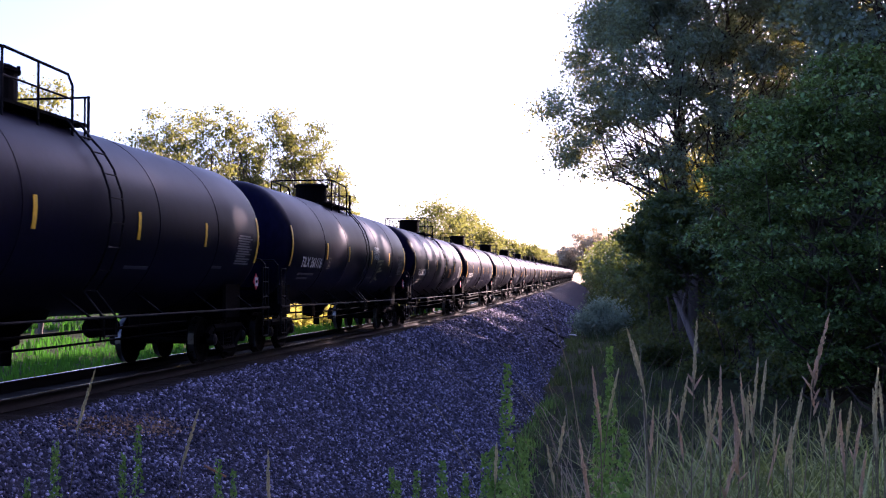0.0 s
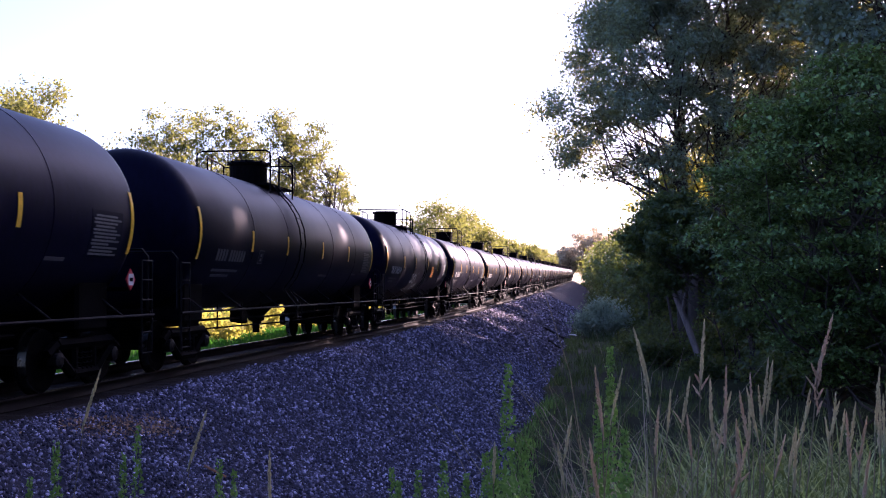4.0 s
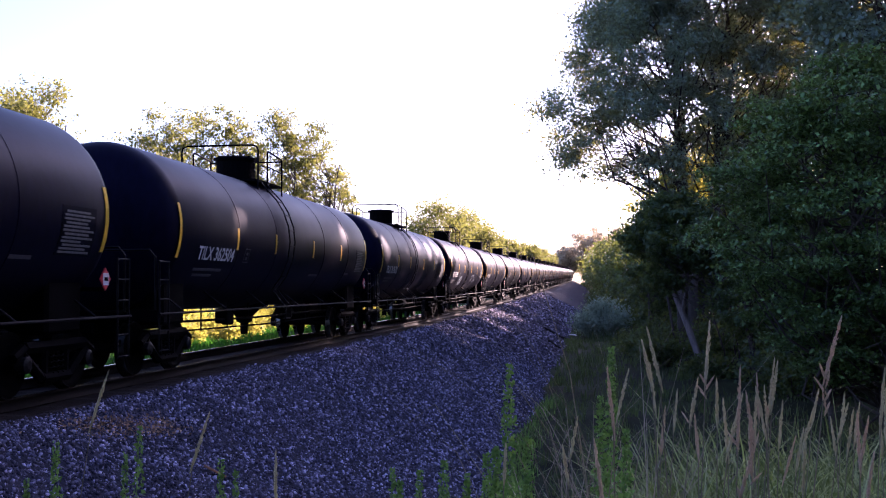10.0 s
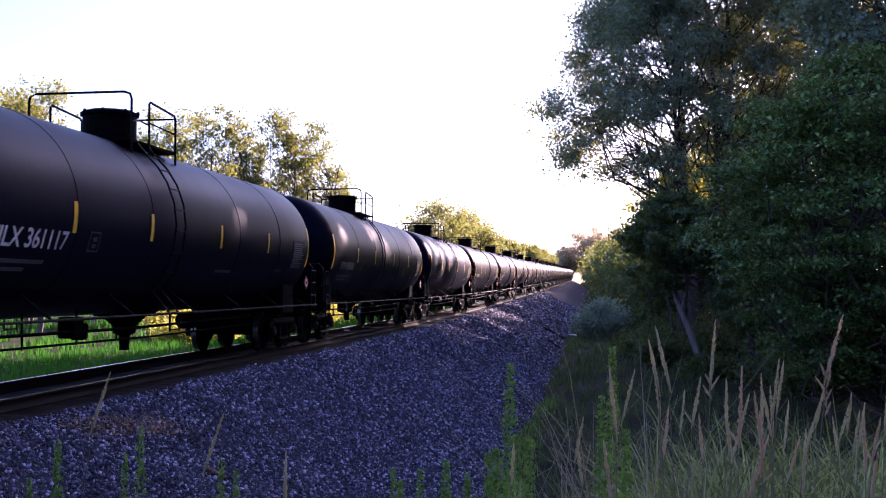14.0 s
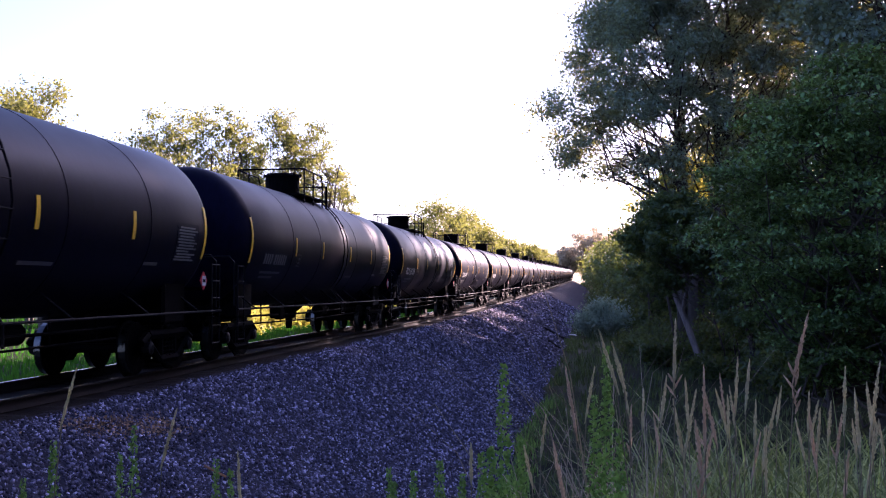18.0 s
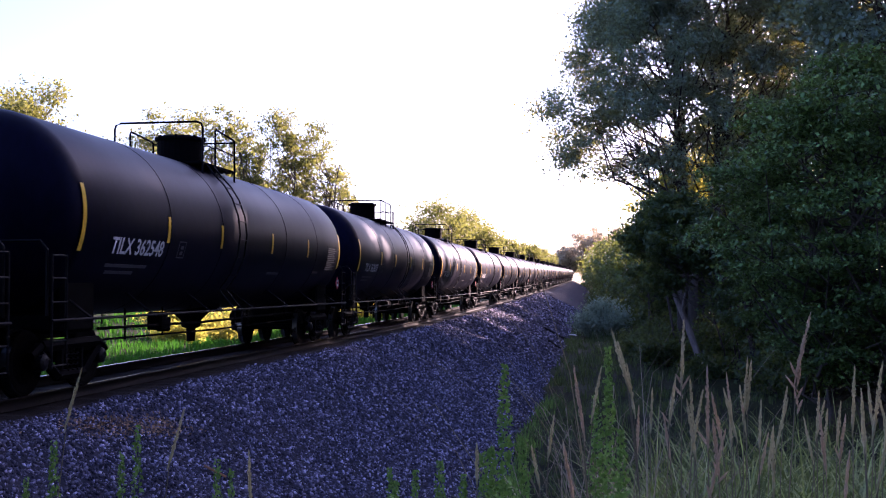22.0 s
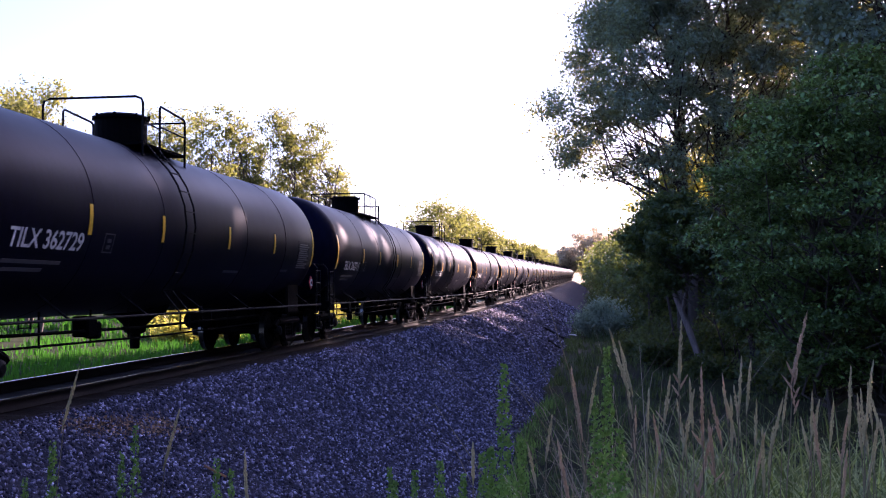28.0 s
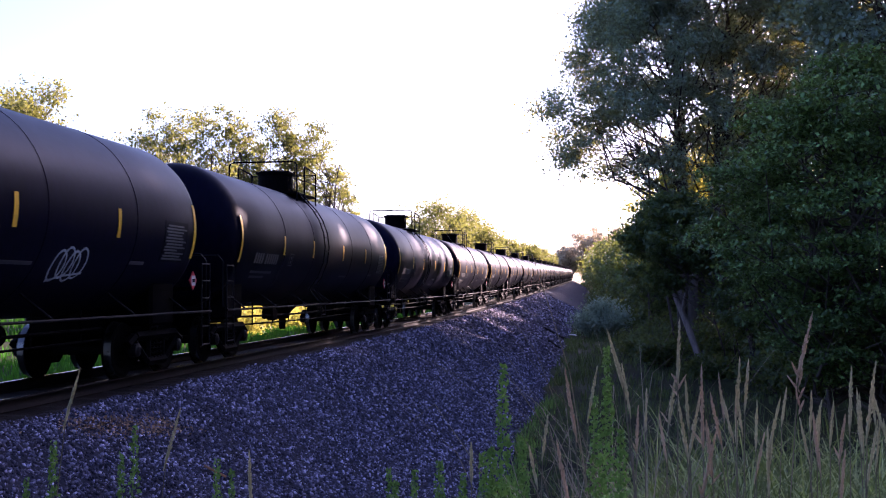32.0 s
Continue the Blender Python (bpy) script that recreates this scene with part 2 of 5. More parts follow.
def grid_lines(lo, hi, marks):
    """Grid lines that are close together where marks says: (from, to, step)."""
    out = []
    for a, b, s in marks:
        out += list(np.arange(a, b, s))
    return np.array(sorted(set([lo, *np.round(out, 4), hi])))


def sheet(name, xs, ys, zf, material, label, category):
    X, Y = np.meshgrid(xs, ys)
    Z = zf(X, Y)
    nx, ny = len(xs), len(ys)
    i = np.arange(nx * ny).reshape(ny, nx)
    f = np.stack([i[:-1, :-1], i[:-1, 1:], i[1:, 1:], i[1:, :-1]], -1).reshape(-1, 4)
    o = raw(name, np.stack([X, Y, Z], -1).reshape(-1, 3), f, material, None, label, True)
    return tagged(o, label, category, kind="structure")


def build_ground():
    xs = grid_lines(-3000, 3000, [(-400, -60, 20), (-60, -14, 2), (-14, 8, 0.35), (8, 40, 2), (40, 400, 20)])
    ys = grid_lines(-3000, 3000, [(-600, -20, 20), (-20, 40, 0.5), (40, 140, 2), (140, 640, 8)])
    sheet("ground", xs, ys, terrain_z, M_SOIL, "weedy soil and grass falling away from the railway", "ground")
    u = np.array([-4.2, -3.2, -2.5, -1.95, -1.35, -0.7, 0, 0.7, 1.35, 1.65, 1.95, 2.3, 2.7, 3.1, 3.5, 3.9, 4.3, 4.7, 5.1, 5.5, 5.9, 6.3, 6.8, 7.3])
    ys = grid_lines(-560, 640, [(-560, 0, 20), (0, 60, 0.4), (60, 160, 1.5), (160, 640, 6)])
    U, Y = np.meshgrid(u, ys)
    X = centre_x(Y) + U
    Z = ballast_z(X, Y)
    i = np.arange(U.size).reshape(U.shape)
    f = np.stack([i[:-1, :-1], i[:-1, 1:], i[1:, 1:], i[1:, :-1]], -1).reshape(-1, 4)
    o = raw("ballast_bed", np.stack([X, Y, Z], -1).reshape(-1, 3), f, M_BALLAST, None, "", True)
    tagged(o, "grey crushed stone bed sloping down from the track", "ballast", kind="structure")
    # between and beside the rails the stone is brown with oil and dust
    u = np.array([-1.9, -1.35, -0.7, 0, 0.7, 1.2, 1.4, 1.6])
    U, Y = np.meshgrid(u, ys)
    X = centre_x(Y) + U + (U > 1.5) * 0.08 * lumps(Y, Y * 0.7, 1.1)
    Z = ballast_z(X, Y) + 0.006 - 0.03 * (U > 1.5) - 0.03 * (U < -1.8)
    i = np.arange(U.size).reshape(U.shape)
    f = np.stack([i[:-1, :-1], i[:-1, 1:], i[1:, 1:], i[1:, :-1]], -1).reshape(-1, 4)
    o = raw("track_bed", np.stack([X, Y, Z], -1).reshape(-1, 3), f, M_FOULED, None, "", True)
    tagged(o, "dark oily brown stone between and beside the rails", "ballast", kind="structure")


def build_track():
    track = tagged(new("track"), "rusty steel rails on dark wooden ties in grey stone", "railway track", kind="structure")
    # rail section: foot, web and head
    prof = [(-0.07, -0.17), (0.07, -0.17), (0.07, -0.155), (0.012, -0.135), (0.01, -0.045), (0.036, -0.035), (0.036, -0.008), (0.028, -0.003),
            (-0.028, -0.003), (-0.036, -0.008), (-0.036, -0.035), (-0.01, -0.045), (-0.012, -0.135), (-0.07, -0.155)]
    ss = list(np.arange(-540, 40, 40.0)) + list(np.arange(40, 700, 8.0))
    for side in (-0.753, 0.753):
        V, F = [], []
        k = len(prof)
        for j, s in enumerate(ss):
            for a, b in prof:
                V.append(line_at(s, side + a, b)[0][:])
            if j:
                for q in range(k):
                    F.append(((j - 1) * k + q, (j - 1) * k + (q + 1) % k, j * k + (q + 1) % k, j * k + q))
        raw("rail", V, F, M_RAIL, track, "brown rusty steel rail")
        V, F = [], []
        w = 0.011 if side > 0 else 0.03   # the nearer rail's bright band is narrowed to dim its reflection
        cap = [(-w, -0.0026), (-w * 0.7, 0.0), (w * 0.7, 0.0), (w, -0.0026)]
        for j, s in enumerate(ss):
            for a, b in cap:
                V.append(line_at(s, side + a, b)[0][:])
            if j:
                for q in range(3):
                    F.append(((j - 1) * 4 + q, (j - 1) * 4 + q + 1, j * 4 + q + 1, j * 4 + q))
        raw("rail_head", V, F, M_RAILTOP, track, "bright polished running surface")
    bm = box(bmesh.new(), -1.3, 1.3, -0.115, 0.115, -0.35, -0.172, 0.012)
    me = bpy.data.meshes.new("tie")
    bm.to_mesh(me)
    bm.free()
    me.materials.append(M_TIE)
    far = bmesh.new()
    rng = random.Random(4)
    for i in range(-20, 900):
        s = i * 0.53
        m = line_pose(s) @ pose(rng.uniform(-0.05, 0.05), 0, rng.uniform(-0.006, 0.0), 0, 0, rng.uniform(-1, 1))
        if 5 < s < 150:
            o = new("tie", me)
            o.parent = track
            o.matrix_basis = m
        elif s > 150 and i % 2 == 0:
            bmesh.ops.create_cube(far, size=1.0, matrix=m @ Matrix.LocRotScale((0, 0, -0.26), None, (2.6, 0.23, 0.18)))
    tagged(part("far_ties", far, M_TIE, track), kind="stuff")
    return track


build_ground()
TRACK = build_track()


# ---- tank cars ----
TANK_R, TANK_Z, TANK_HALF, HEAD = 1.521, 2.555, 7.62, 0.62
CAR_PITCH = 18.122


def on_tank(along, up, out=0.0):
    """A place on the tank's side: along the car, and up round the shell from its middle."""
    a = up / TANK_R
    return Vector(((TANK_R + out) * math.cos(a), along, TANK_Z + (TANK_R + out) * math.sin(a)))


def patch(bm, y0, y1, u0, u1, out=0.006, steps=5):
    """A thin plate bent round the shell."""
    rows = []
    for i in range(steps + 1):
        u = u0 + (u1 - u0) * i / steps
        rows.append([bm.verts.new(on_tank(y, u, o)) for y, o in ((y0, 0.0), (y0, out), (y1, out), (y1, 0.0))])
    for q, w in zip(rows, rows[1:]):
        for k in range(3):
            bm.faces.new((q[k], q[k + 1], w[k + 1], w[k]))
    bm.faces.new(rows[0])
    bm.faces.new(rows[-1][::-1])
    return bm


def tank_profile():
    pts = []
    for k in range(0, 10):
        a = k / 9 * math.pi / 2
        pts.append((TANK_HALF + HEAD * math.cos(a), max(0.002, TANK_R * math.sin(a) ** 0.62)))
    out = [(-y, r) for y, r in pts]
    out += [(-6.0, TANK_R), (-4.35, TANK_R), (-1.5, TANK_R), (1.5, TANK_R), (4.35, TANK_R), (6.0, TANK_R)]
    return out + pts[::-1]


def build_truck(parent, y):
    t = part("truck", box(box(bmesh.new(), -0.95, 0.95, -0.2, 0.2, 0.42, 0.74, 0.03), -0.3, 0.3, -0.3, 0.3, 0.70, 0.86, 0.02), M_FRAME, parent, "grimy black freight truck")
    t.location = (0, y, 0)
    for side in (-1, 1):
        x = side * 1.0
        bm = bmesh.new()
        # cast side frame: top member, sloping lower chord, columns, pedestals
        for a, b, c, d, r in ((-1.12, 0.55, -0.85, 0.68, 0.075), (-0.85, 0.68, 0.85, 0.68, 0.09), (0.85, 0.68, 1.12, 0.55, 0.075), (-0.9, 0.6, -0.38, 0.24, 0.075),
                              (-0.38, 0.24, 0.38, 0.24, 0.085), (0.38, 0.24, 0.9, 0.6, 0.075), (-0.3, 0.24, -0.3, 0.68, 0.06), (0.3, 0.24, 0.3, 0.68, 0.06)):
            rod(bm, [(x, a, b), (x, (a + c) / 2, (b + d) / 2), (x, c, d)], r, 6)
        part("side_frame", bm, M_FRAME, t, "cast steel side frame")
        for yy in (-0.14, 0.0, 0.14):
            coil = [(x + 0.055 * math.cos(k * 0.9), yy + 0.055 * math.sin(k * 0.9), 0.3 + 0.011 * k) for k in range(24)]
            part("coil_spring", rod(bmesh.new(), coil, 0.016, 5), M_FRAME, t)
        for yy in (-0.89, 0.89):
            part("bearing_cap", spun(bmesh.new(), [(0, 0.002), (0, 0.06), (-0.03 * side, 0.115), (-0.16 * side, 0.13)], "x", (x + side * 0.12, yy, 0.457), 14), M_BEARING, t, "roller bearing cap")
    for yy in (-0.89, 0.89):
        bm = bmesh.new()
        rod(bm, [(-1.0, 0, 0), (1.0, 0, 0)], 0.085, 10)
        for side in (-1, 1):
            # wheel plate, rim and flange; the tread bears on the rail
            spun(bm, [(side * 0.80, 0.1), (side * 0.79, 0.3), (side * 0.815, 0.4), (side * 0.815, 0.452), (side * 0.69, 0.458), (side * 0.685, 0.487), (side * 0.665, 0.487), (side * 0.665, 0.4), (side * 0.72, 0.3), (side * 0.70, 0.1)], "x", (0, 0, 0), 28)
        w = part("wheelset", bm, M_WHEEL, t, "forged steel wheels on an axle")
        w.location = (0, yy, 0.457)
        # the treads are worn bright
        w.data.materials.append(M_TREAD)
        for f in w.data.polygons:
            if math.hypot(f.center.y, f.center.z) > 0.44 and abs(f.normal.x) < 0.2 and abs(f.center.x) > 0.68:
                f.material_index = 1
    return t


def build_car(railed):
    """railed: the later kind, with a rail all round its longer top platform; else a plain hoop and a cage at the ladder."""
    car = new("tank_car")
    lad = 0.38 if railed else -1.22
    tape = 0.2 if railed else -0.15
    dom = -0.36
    part("tank", spun(bmesh.new(), tank_profile(), "y", (0, 0, TANK_Z), 56), M_TANK, car, "satin black riveted-free welded tank shell", True)
    for y in (-4.55, -1.95, 2.4, 5.2):
        bm = spun(bmesh.new(), [(y - 0.02, TANK_R - 0.004), (y - 0.012, TANK_R + 0.006), (y + 0.012, TANK_R + 0.006), (y + 0.02, TANK_R - 0.004)], "y", (0, 0, TANK_Z), 56)
        part("weld_seam", bm, M_TANK, car)
    # protective housing over the valves
    dome = part("valve_housing", spun(bmesh.new(), [(3.98, 0.47), (4.56, 0.47), (4.57, 0.51), (4.62, 0.51), (4.64, 0.47)], "z", (0, dom, 0), 26), M_FRAME, car, "black drum-shaped valve housing")
    bm = spun(bmesh.new(), [(4.64, 0.45), (4.66, 0.43), (4.67, 0.01)], "z", (0, dom, 0), 22)
    rod(bm, [(-0.4, dom, 4.65), (0.4, dom, 4.65)], 0.03, 6)
    part("lid", bm, M_FRAME, dome)
    part("nozzle_collar", spun(bmesh.new(), [(3.9, 0.64), (4.05, 0.64), (4.08, 0.54)], "z", (0, dom, 0), 26), M_TANK, car)
    # top platform
    bm = bmesh.new()
    xs, ys = [-0.9, -0.56, 0.56, 0.9], [-1.58, -0.96, 0.24, 1.08 if railed else 0.5]
    V = {(i, j, k): bm.verts.new((xs[i], ys[j], 3.96 + 0.05 * k)) for i in range(4) for j in range(4) for k in (0, 1)}
    for i in range(3):
        for j in range(3):
            if (i, j) == (1, 1):
                for a, c in (((1, 1), (2, 1)), ((2, 1), (2, 2)), ((2, 2), (1, 2)), ((1, 2), (1, 1))):
                    bm.faces.new((V[(*a, 0)], V[(*c, 0)], V[(*c, 1)], V[(*a, 1)]))
                continue
            for k in (0, 1):
                bm.faces.new([V[(i + p, j + q, k)] for p, q in ((0, 0), (1, 0), (1, 1), (0, 1))])
    rim = [(i, 0) for i in range(4)] + [(3, j) for j in range(1, 4)] + [(i, 3) for i in (2, 1, 0)] + [(0, j) for j in (2, 1)]
    for a, c in zip(rim, rim[1:] + rim[:1]):
        bm.faces.new((V[(*a, 0)], V[(*c, 0)], V[(*c, 1)], V[(*a, 1)]))
    bmesh.ops.recalc_face_normals(bm, faces=bm.faces)
    part("top_platform", bm, M_FRAME, car, "dark steel grating platform")
    bm = bmesh.new()
    for k in range(8):
        w = 0.2 + 2 * math.pi * k / 8
        spun(bm, [(4.57, 0.03), (4.65, 0.03), (4.66, 0.015)], "z", (0.5 * math.cos(w), dom + 0.5 * math.sin(w), 0), 6)
    tagged(part("lid_bolts", bm, M_FRAME, dome), kind="stuff")
    near = -1.5
    if railed:
        # one pipe across the near end and along both sides, and a low bar across the far end
        pipe = [(-0.92, 0.5, 3.72), (-0.92, 0.5, 4.5), (-0.92, 0.36, 4.65), (-0.92, near + 0.1, 4.68), (-0.84, near, 4.68), (0.84, near, 4.68), (0.92, near + 0.1, 4.68), (0.92, 0.36, 4.65), (0.92, 0.5, 4.5), (0.92, 0.5, 3.72)]
        part("guard_rail", rod(bmesh.new(), pipe, 0.022, 7), M_PIPE, car, "bent pipe guard rail round the platform")
        for x in (-0.92, 0.92):
            for y in (near + 0.06, -0.5):
                part("post", rod(bmesh.new(), [(x, y, 3.72), (x, y, 4.67)], 0.019, 6), M_PIPE, car)
            part("low_rail", rod(bmesh.new(), [(x, near + 0.06, 4.3), (x, 0.5, 4.3)], 0.015, 6), M_PIPE, car)
            part("end_post", rod(bmesh.new(), [(x, 1.02, 3.72), (x, 1.02, 4.44)], 0.024, 7), M_PIPE, car)
            part("end_post", rod(bmesh.new(), [(x, 0.9, 3.74), (x, 0.9, 4.4)], 0.016, 6), M_PIPE, car)
        part("cross_rail", rod(bmesh.new(), [(-0.92, 1.02, 4.42), (0.92, 1.02, 4.42)], 0.018, 7), M_PIPE, car)
    else:
        # a hoop across the car, and side rails between posts at the ladder's head
        hoop = [(-0.92, near, 3.7), (-0.92, near, 4.68), (-0.89, near, 4.76), (-0.79, near, 4.8), (0.79, near, 4.8), (0.89, near, 4.76), (0.92, near, 4.68), (0.92, near, 3.7)]
        part("guard_rail", rod(bmesh.new(), hoop, 0.022, 7), M_PIPE, car, "bent pipe guard rail across the car")
        for x in (-0.92, 0.92):
            bm = bmesh.new()
            rod(bm, [(x, -0.77, 3.75), (x, -0.77, 4.7), (x, -0.72, 4.74), (x, 0.36, 4.67), (x, 0.42, 4.62), (x, 0.42, 3.72)], 0.022, 7)
            rod(bm, [(x, -0.77, 4.37), (x, 0.42, 4.33)], 0.015, 6)
            part("side_rail", bm, M_PIPE, car, "pipe hand rail at the ladder's head")
            part("low_rail", rod(bmesh.new(), [(x * 0.97, near + 0.04, 4.3), (x * 0.97, -1.1, 4.36), (x * 0.97, -0.77, 4.34)], 0.015, 6), M_PIPE, car)
        part("cross_rail", rod(bmesh.new(), [(-0.92, 0.42, 4.62), (0.92, 0.42, 4.62)], 0.018, 7), M_PIPE, car)
    # side ladders round the shell
    for side in (1, -1):
        bm = bmesh.new()
        for y in (lad, lad + 0.42):
            rod(bm, [(side * 0.9, y, 3.97)] + [(side * p.x, y, p.z) for p in (on_tank(y, a, 0.09) for a in (1.3, 1.0, 0.7, 0.35, 0.0, -0.4, -0.8, -1.15))] + [(side * 1.5, y, 1.05), (side * 1.5, y, 0.75)], 0.018, 6)
        ladder = part("ladder", bm, M_PIPE, car, "narrow steel ladder curving over the shell")
        for a in (1.25, 0.95, 0.6, 0.25, -0.1, -0.45, -0.8, -1.15):
            p = on_tank(0, a, 0.09)
            part("rung", rod(bmesh.new(), [(side * p.x, lad, p.z), (side * p.x, lad + 0.42, p.z)], 0.013, 6), M_PIPE, ladder)
        part("rung", rod(bmesh.new(), [(side * 1.5, lad, 0.78), (side * 1.5, lad + 0.42, 0.78)], 0.013, 6), M_PIPE, ladder)
    # long hand rails low on both sides, on brackets
    for side in (1, -1):
        x = side * 1.49
        hr = part("running_rail", rod(bmesh.new(), [(x, y, 1.055) for y in (-8.55, -5, 0, 5, 8.55)], 0.021, 7), M_PIPE, car, "long straight pipe hand rail")
        for y in (-7.4, -5.2, -2.6, 0.0, 2.6, 5.2, 7.4):
            part("bracket", rod(bmesh.new(), [(x, y, 1.055), (side * 1.0, y, 1.42)], 0.018, 6), M_PIPE, hr)
    # stub sills, saddles, couplers and end platforms
    for e in (-1, 1):
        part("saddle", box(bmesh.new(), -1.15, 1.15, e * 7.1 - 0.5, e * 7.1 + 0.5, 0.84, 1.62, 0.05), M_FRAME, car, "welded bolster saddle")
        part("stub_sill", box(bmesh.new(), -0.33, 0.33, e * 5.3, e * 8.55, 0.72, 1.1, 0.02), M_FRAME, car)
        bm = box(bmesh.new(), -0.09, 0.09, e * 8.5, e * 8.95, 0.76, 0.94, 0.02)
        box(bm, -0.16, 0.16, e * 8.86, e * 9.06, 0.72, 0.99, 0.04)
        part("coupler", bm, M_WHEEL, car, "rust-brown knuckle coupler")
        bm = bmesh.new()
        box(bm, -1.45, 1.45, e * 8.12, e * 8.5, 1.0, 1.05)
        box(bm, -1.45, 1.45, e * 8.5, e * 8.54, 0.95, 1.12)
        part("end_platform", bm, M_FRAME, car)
        for side in (-1, 1):
            bm = bmesh.new()
            for y in (8.12, 8.52):
                rod(bm, [(side * 1.47, e * y, 0.42), (side * 1.47, e * y, 1.95)], 0.017, 6)
            for z in (0.45, 0.78, 1.3, 1.62, 1.93):
                rod(bm, [(side * 1.47, e * 8.12, z), (side * 1.47, e * 8.52, z)], 0.014, 6)
            part("corner_ladder", bm, M_PIPE, car, "corner grab irons and step")
        rod_bm = rod(bmesh.new(), [(-1.4, e * 8.52, 1.08), (-1.4, e * 8.52, 2.0), (-1.3, e * 8.52, 2.12), (1.3, e * 8.52, 2.12), (1.4, e * 8.52, 2.0), (1.4, e * 8.52, 1.08)], 0.02, 7)
        part("end_rail", rod_bm, M_PIPE, car, "bent pipe end rail")
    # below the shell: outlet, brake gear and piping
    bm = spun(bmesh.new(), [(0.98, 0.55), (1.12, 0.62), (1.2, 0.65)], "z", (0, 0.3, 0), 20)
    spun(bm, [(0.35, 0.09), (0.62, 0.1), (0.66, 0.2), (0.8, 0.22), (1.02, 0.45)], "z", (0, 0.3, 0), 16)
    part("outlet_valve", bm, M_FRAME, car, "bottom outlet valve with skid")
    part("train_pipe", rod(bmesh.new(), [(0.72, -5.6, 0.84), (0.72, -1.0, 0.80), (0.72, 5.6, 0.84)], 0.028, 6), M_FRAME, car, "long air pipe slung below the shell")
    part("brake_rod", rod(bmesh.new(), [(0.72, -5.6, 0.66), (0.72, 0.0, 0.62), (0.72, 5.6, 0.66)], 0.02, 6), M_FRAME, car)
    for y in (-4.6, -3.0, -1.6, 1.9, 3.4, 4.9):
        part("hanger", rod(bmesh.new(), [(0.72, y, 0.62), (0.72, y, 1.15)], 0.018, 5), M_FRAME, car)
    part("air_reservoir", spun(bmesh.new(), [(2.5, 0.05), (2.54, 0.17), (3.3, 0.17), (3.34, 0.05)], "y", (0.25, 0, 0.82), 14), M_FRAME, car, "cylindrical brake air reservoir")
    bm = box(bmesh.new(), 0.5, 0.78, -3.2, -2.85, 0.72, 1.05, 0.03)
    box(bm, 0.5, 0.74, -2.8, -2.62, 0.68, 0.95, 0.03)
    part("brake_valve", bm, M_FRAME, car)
    for e in (-1, 1):
        build_truck(car, e * 7.1)
    # yellow tape along the side facing the camera, and at the shell's ends
    for side in (1,):
        for y in (-4.48 + tape, -1.85 + tape, 1.42 + tape * 0.8, 4.42 + tape * 0.6):
            part("reflector", patch(bmesh.new(), y - 0.05, y + 0.05, -0.31, 0.13), M_YELLOW, car, "yellow reflective tape")
        for y in (-7.7, 7.64):
            part("reflector", patch(bmesh.new(), y - 0.05, y + 0.05, -0.55, 0.42, 0.006, 9), M_YELLOW, car, "yellow reflective tape")
    # stencilled data panel at the far end and small lines below the number
    dp = part("data_panel", patch(bmesh.new(), 6.3, 7.3, -0.64, 0.06, 0.003), M_TANK, car, "black data panel with grey stencil lines")
    for k in range(12):
        part("stencil_line", patch(bmesh.new(), 6.36 + 0.06 * (k % 3 == 2), 7.24 - 0.13 * (k % 2) - 0.2 * (k % 5 == 3), -0.6 + 0.052 * k, -0.571 + 0.052 * k, 0.008, 2), M_PANEL, dp)
    return car


def build_lettering(text, size, y0, u0, parent, name="lettering", material=None, label=""):
    """Letters laid round the shell, reading towards the far end."""
    c = bpy.data.curves.new("letters", "FONT")
    c.body, c.size, c.extrude, c.offset = text, size, 0.0, 0.006
    tmp = bpy.data.objects.new("letters", c)
    scene.collection.objects.link(tmp)
    bpy.context.view_layer.update()
    me = bpy.data.meshes.new_from_object(tmp.evaluated_get(bpy.context.evaluated_depsgraph_get()))
    bpy.data.objects.remove(tmp)
    bpy.data.curves.remove(c)
    for v in me.vertices:
        v.co = on_tank(y0 + v.co.x * 1.02, u0 + v.co.y, 0.007)
    me.materials.clear()
    return ob_of(name, me, material or M_WHITE, parent, label)


N_CARS, FIRST = 50, -1
BASE_CAR, BASE_RAILED = build_car(False), build_car(True)
RAILED = {0, 1, 2, 5, 7, 14, 15, 16, 17, 20, 22, 25, 27}


# slack in the couplings: how far single cars stand off the even spacing
SLACK = {0: 0.3, 1: 0.22, 3: 0.07, 4: 0.25, 5: 0.2, 6: 0.1, 7: 0.15, 8: -0.1, 11: -0.1, 27: 0.12}


def centre_at(i, t):
    """Where car i stands along the line at t seconds."""
    return 32.42 + (i - 1) * CAR_PITCH - 15.08 * t - 0.01 * t * t + SLACK.get(i, 0.0)


CARS = []
for i in range(FIRST, FIRST + N_CARS):
    m = line_pose(centre_at(i, 0.0))
    if i in (FIRST, 1):
        c = BASE_RAILED if i == 1 else BASE_CAR
        c.matrix_basis = m
    else:
        c = copy_thing(BASE_RAILED if i in RAILED else BASE_CAR, m)
    tagged(c, "black railway tank car rolling on the track", "tank car", "cars of the train")
    CARS.append((i, c))


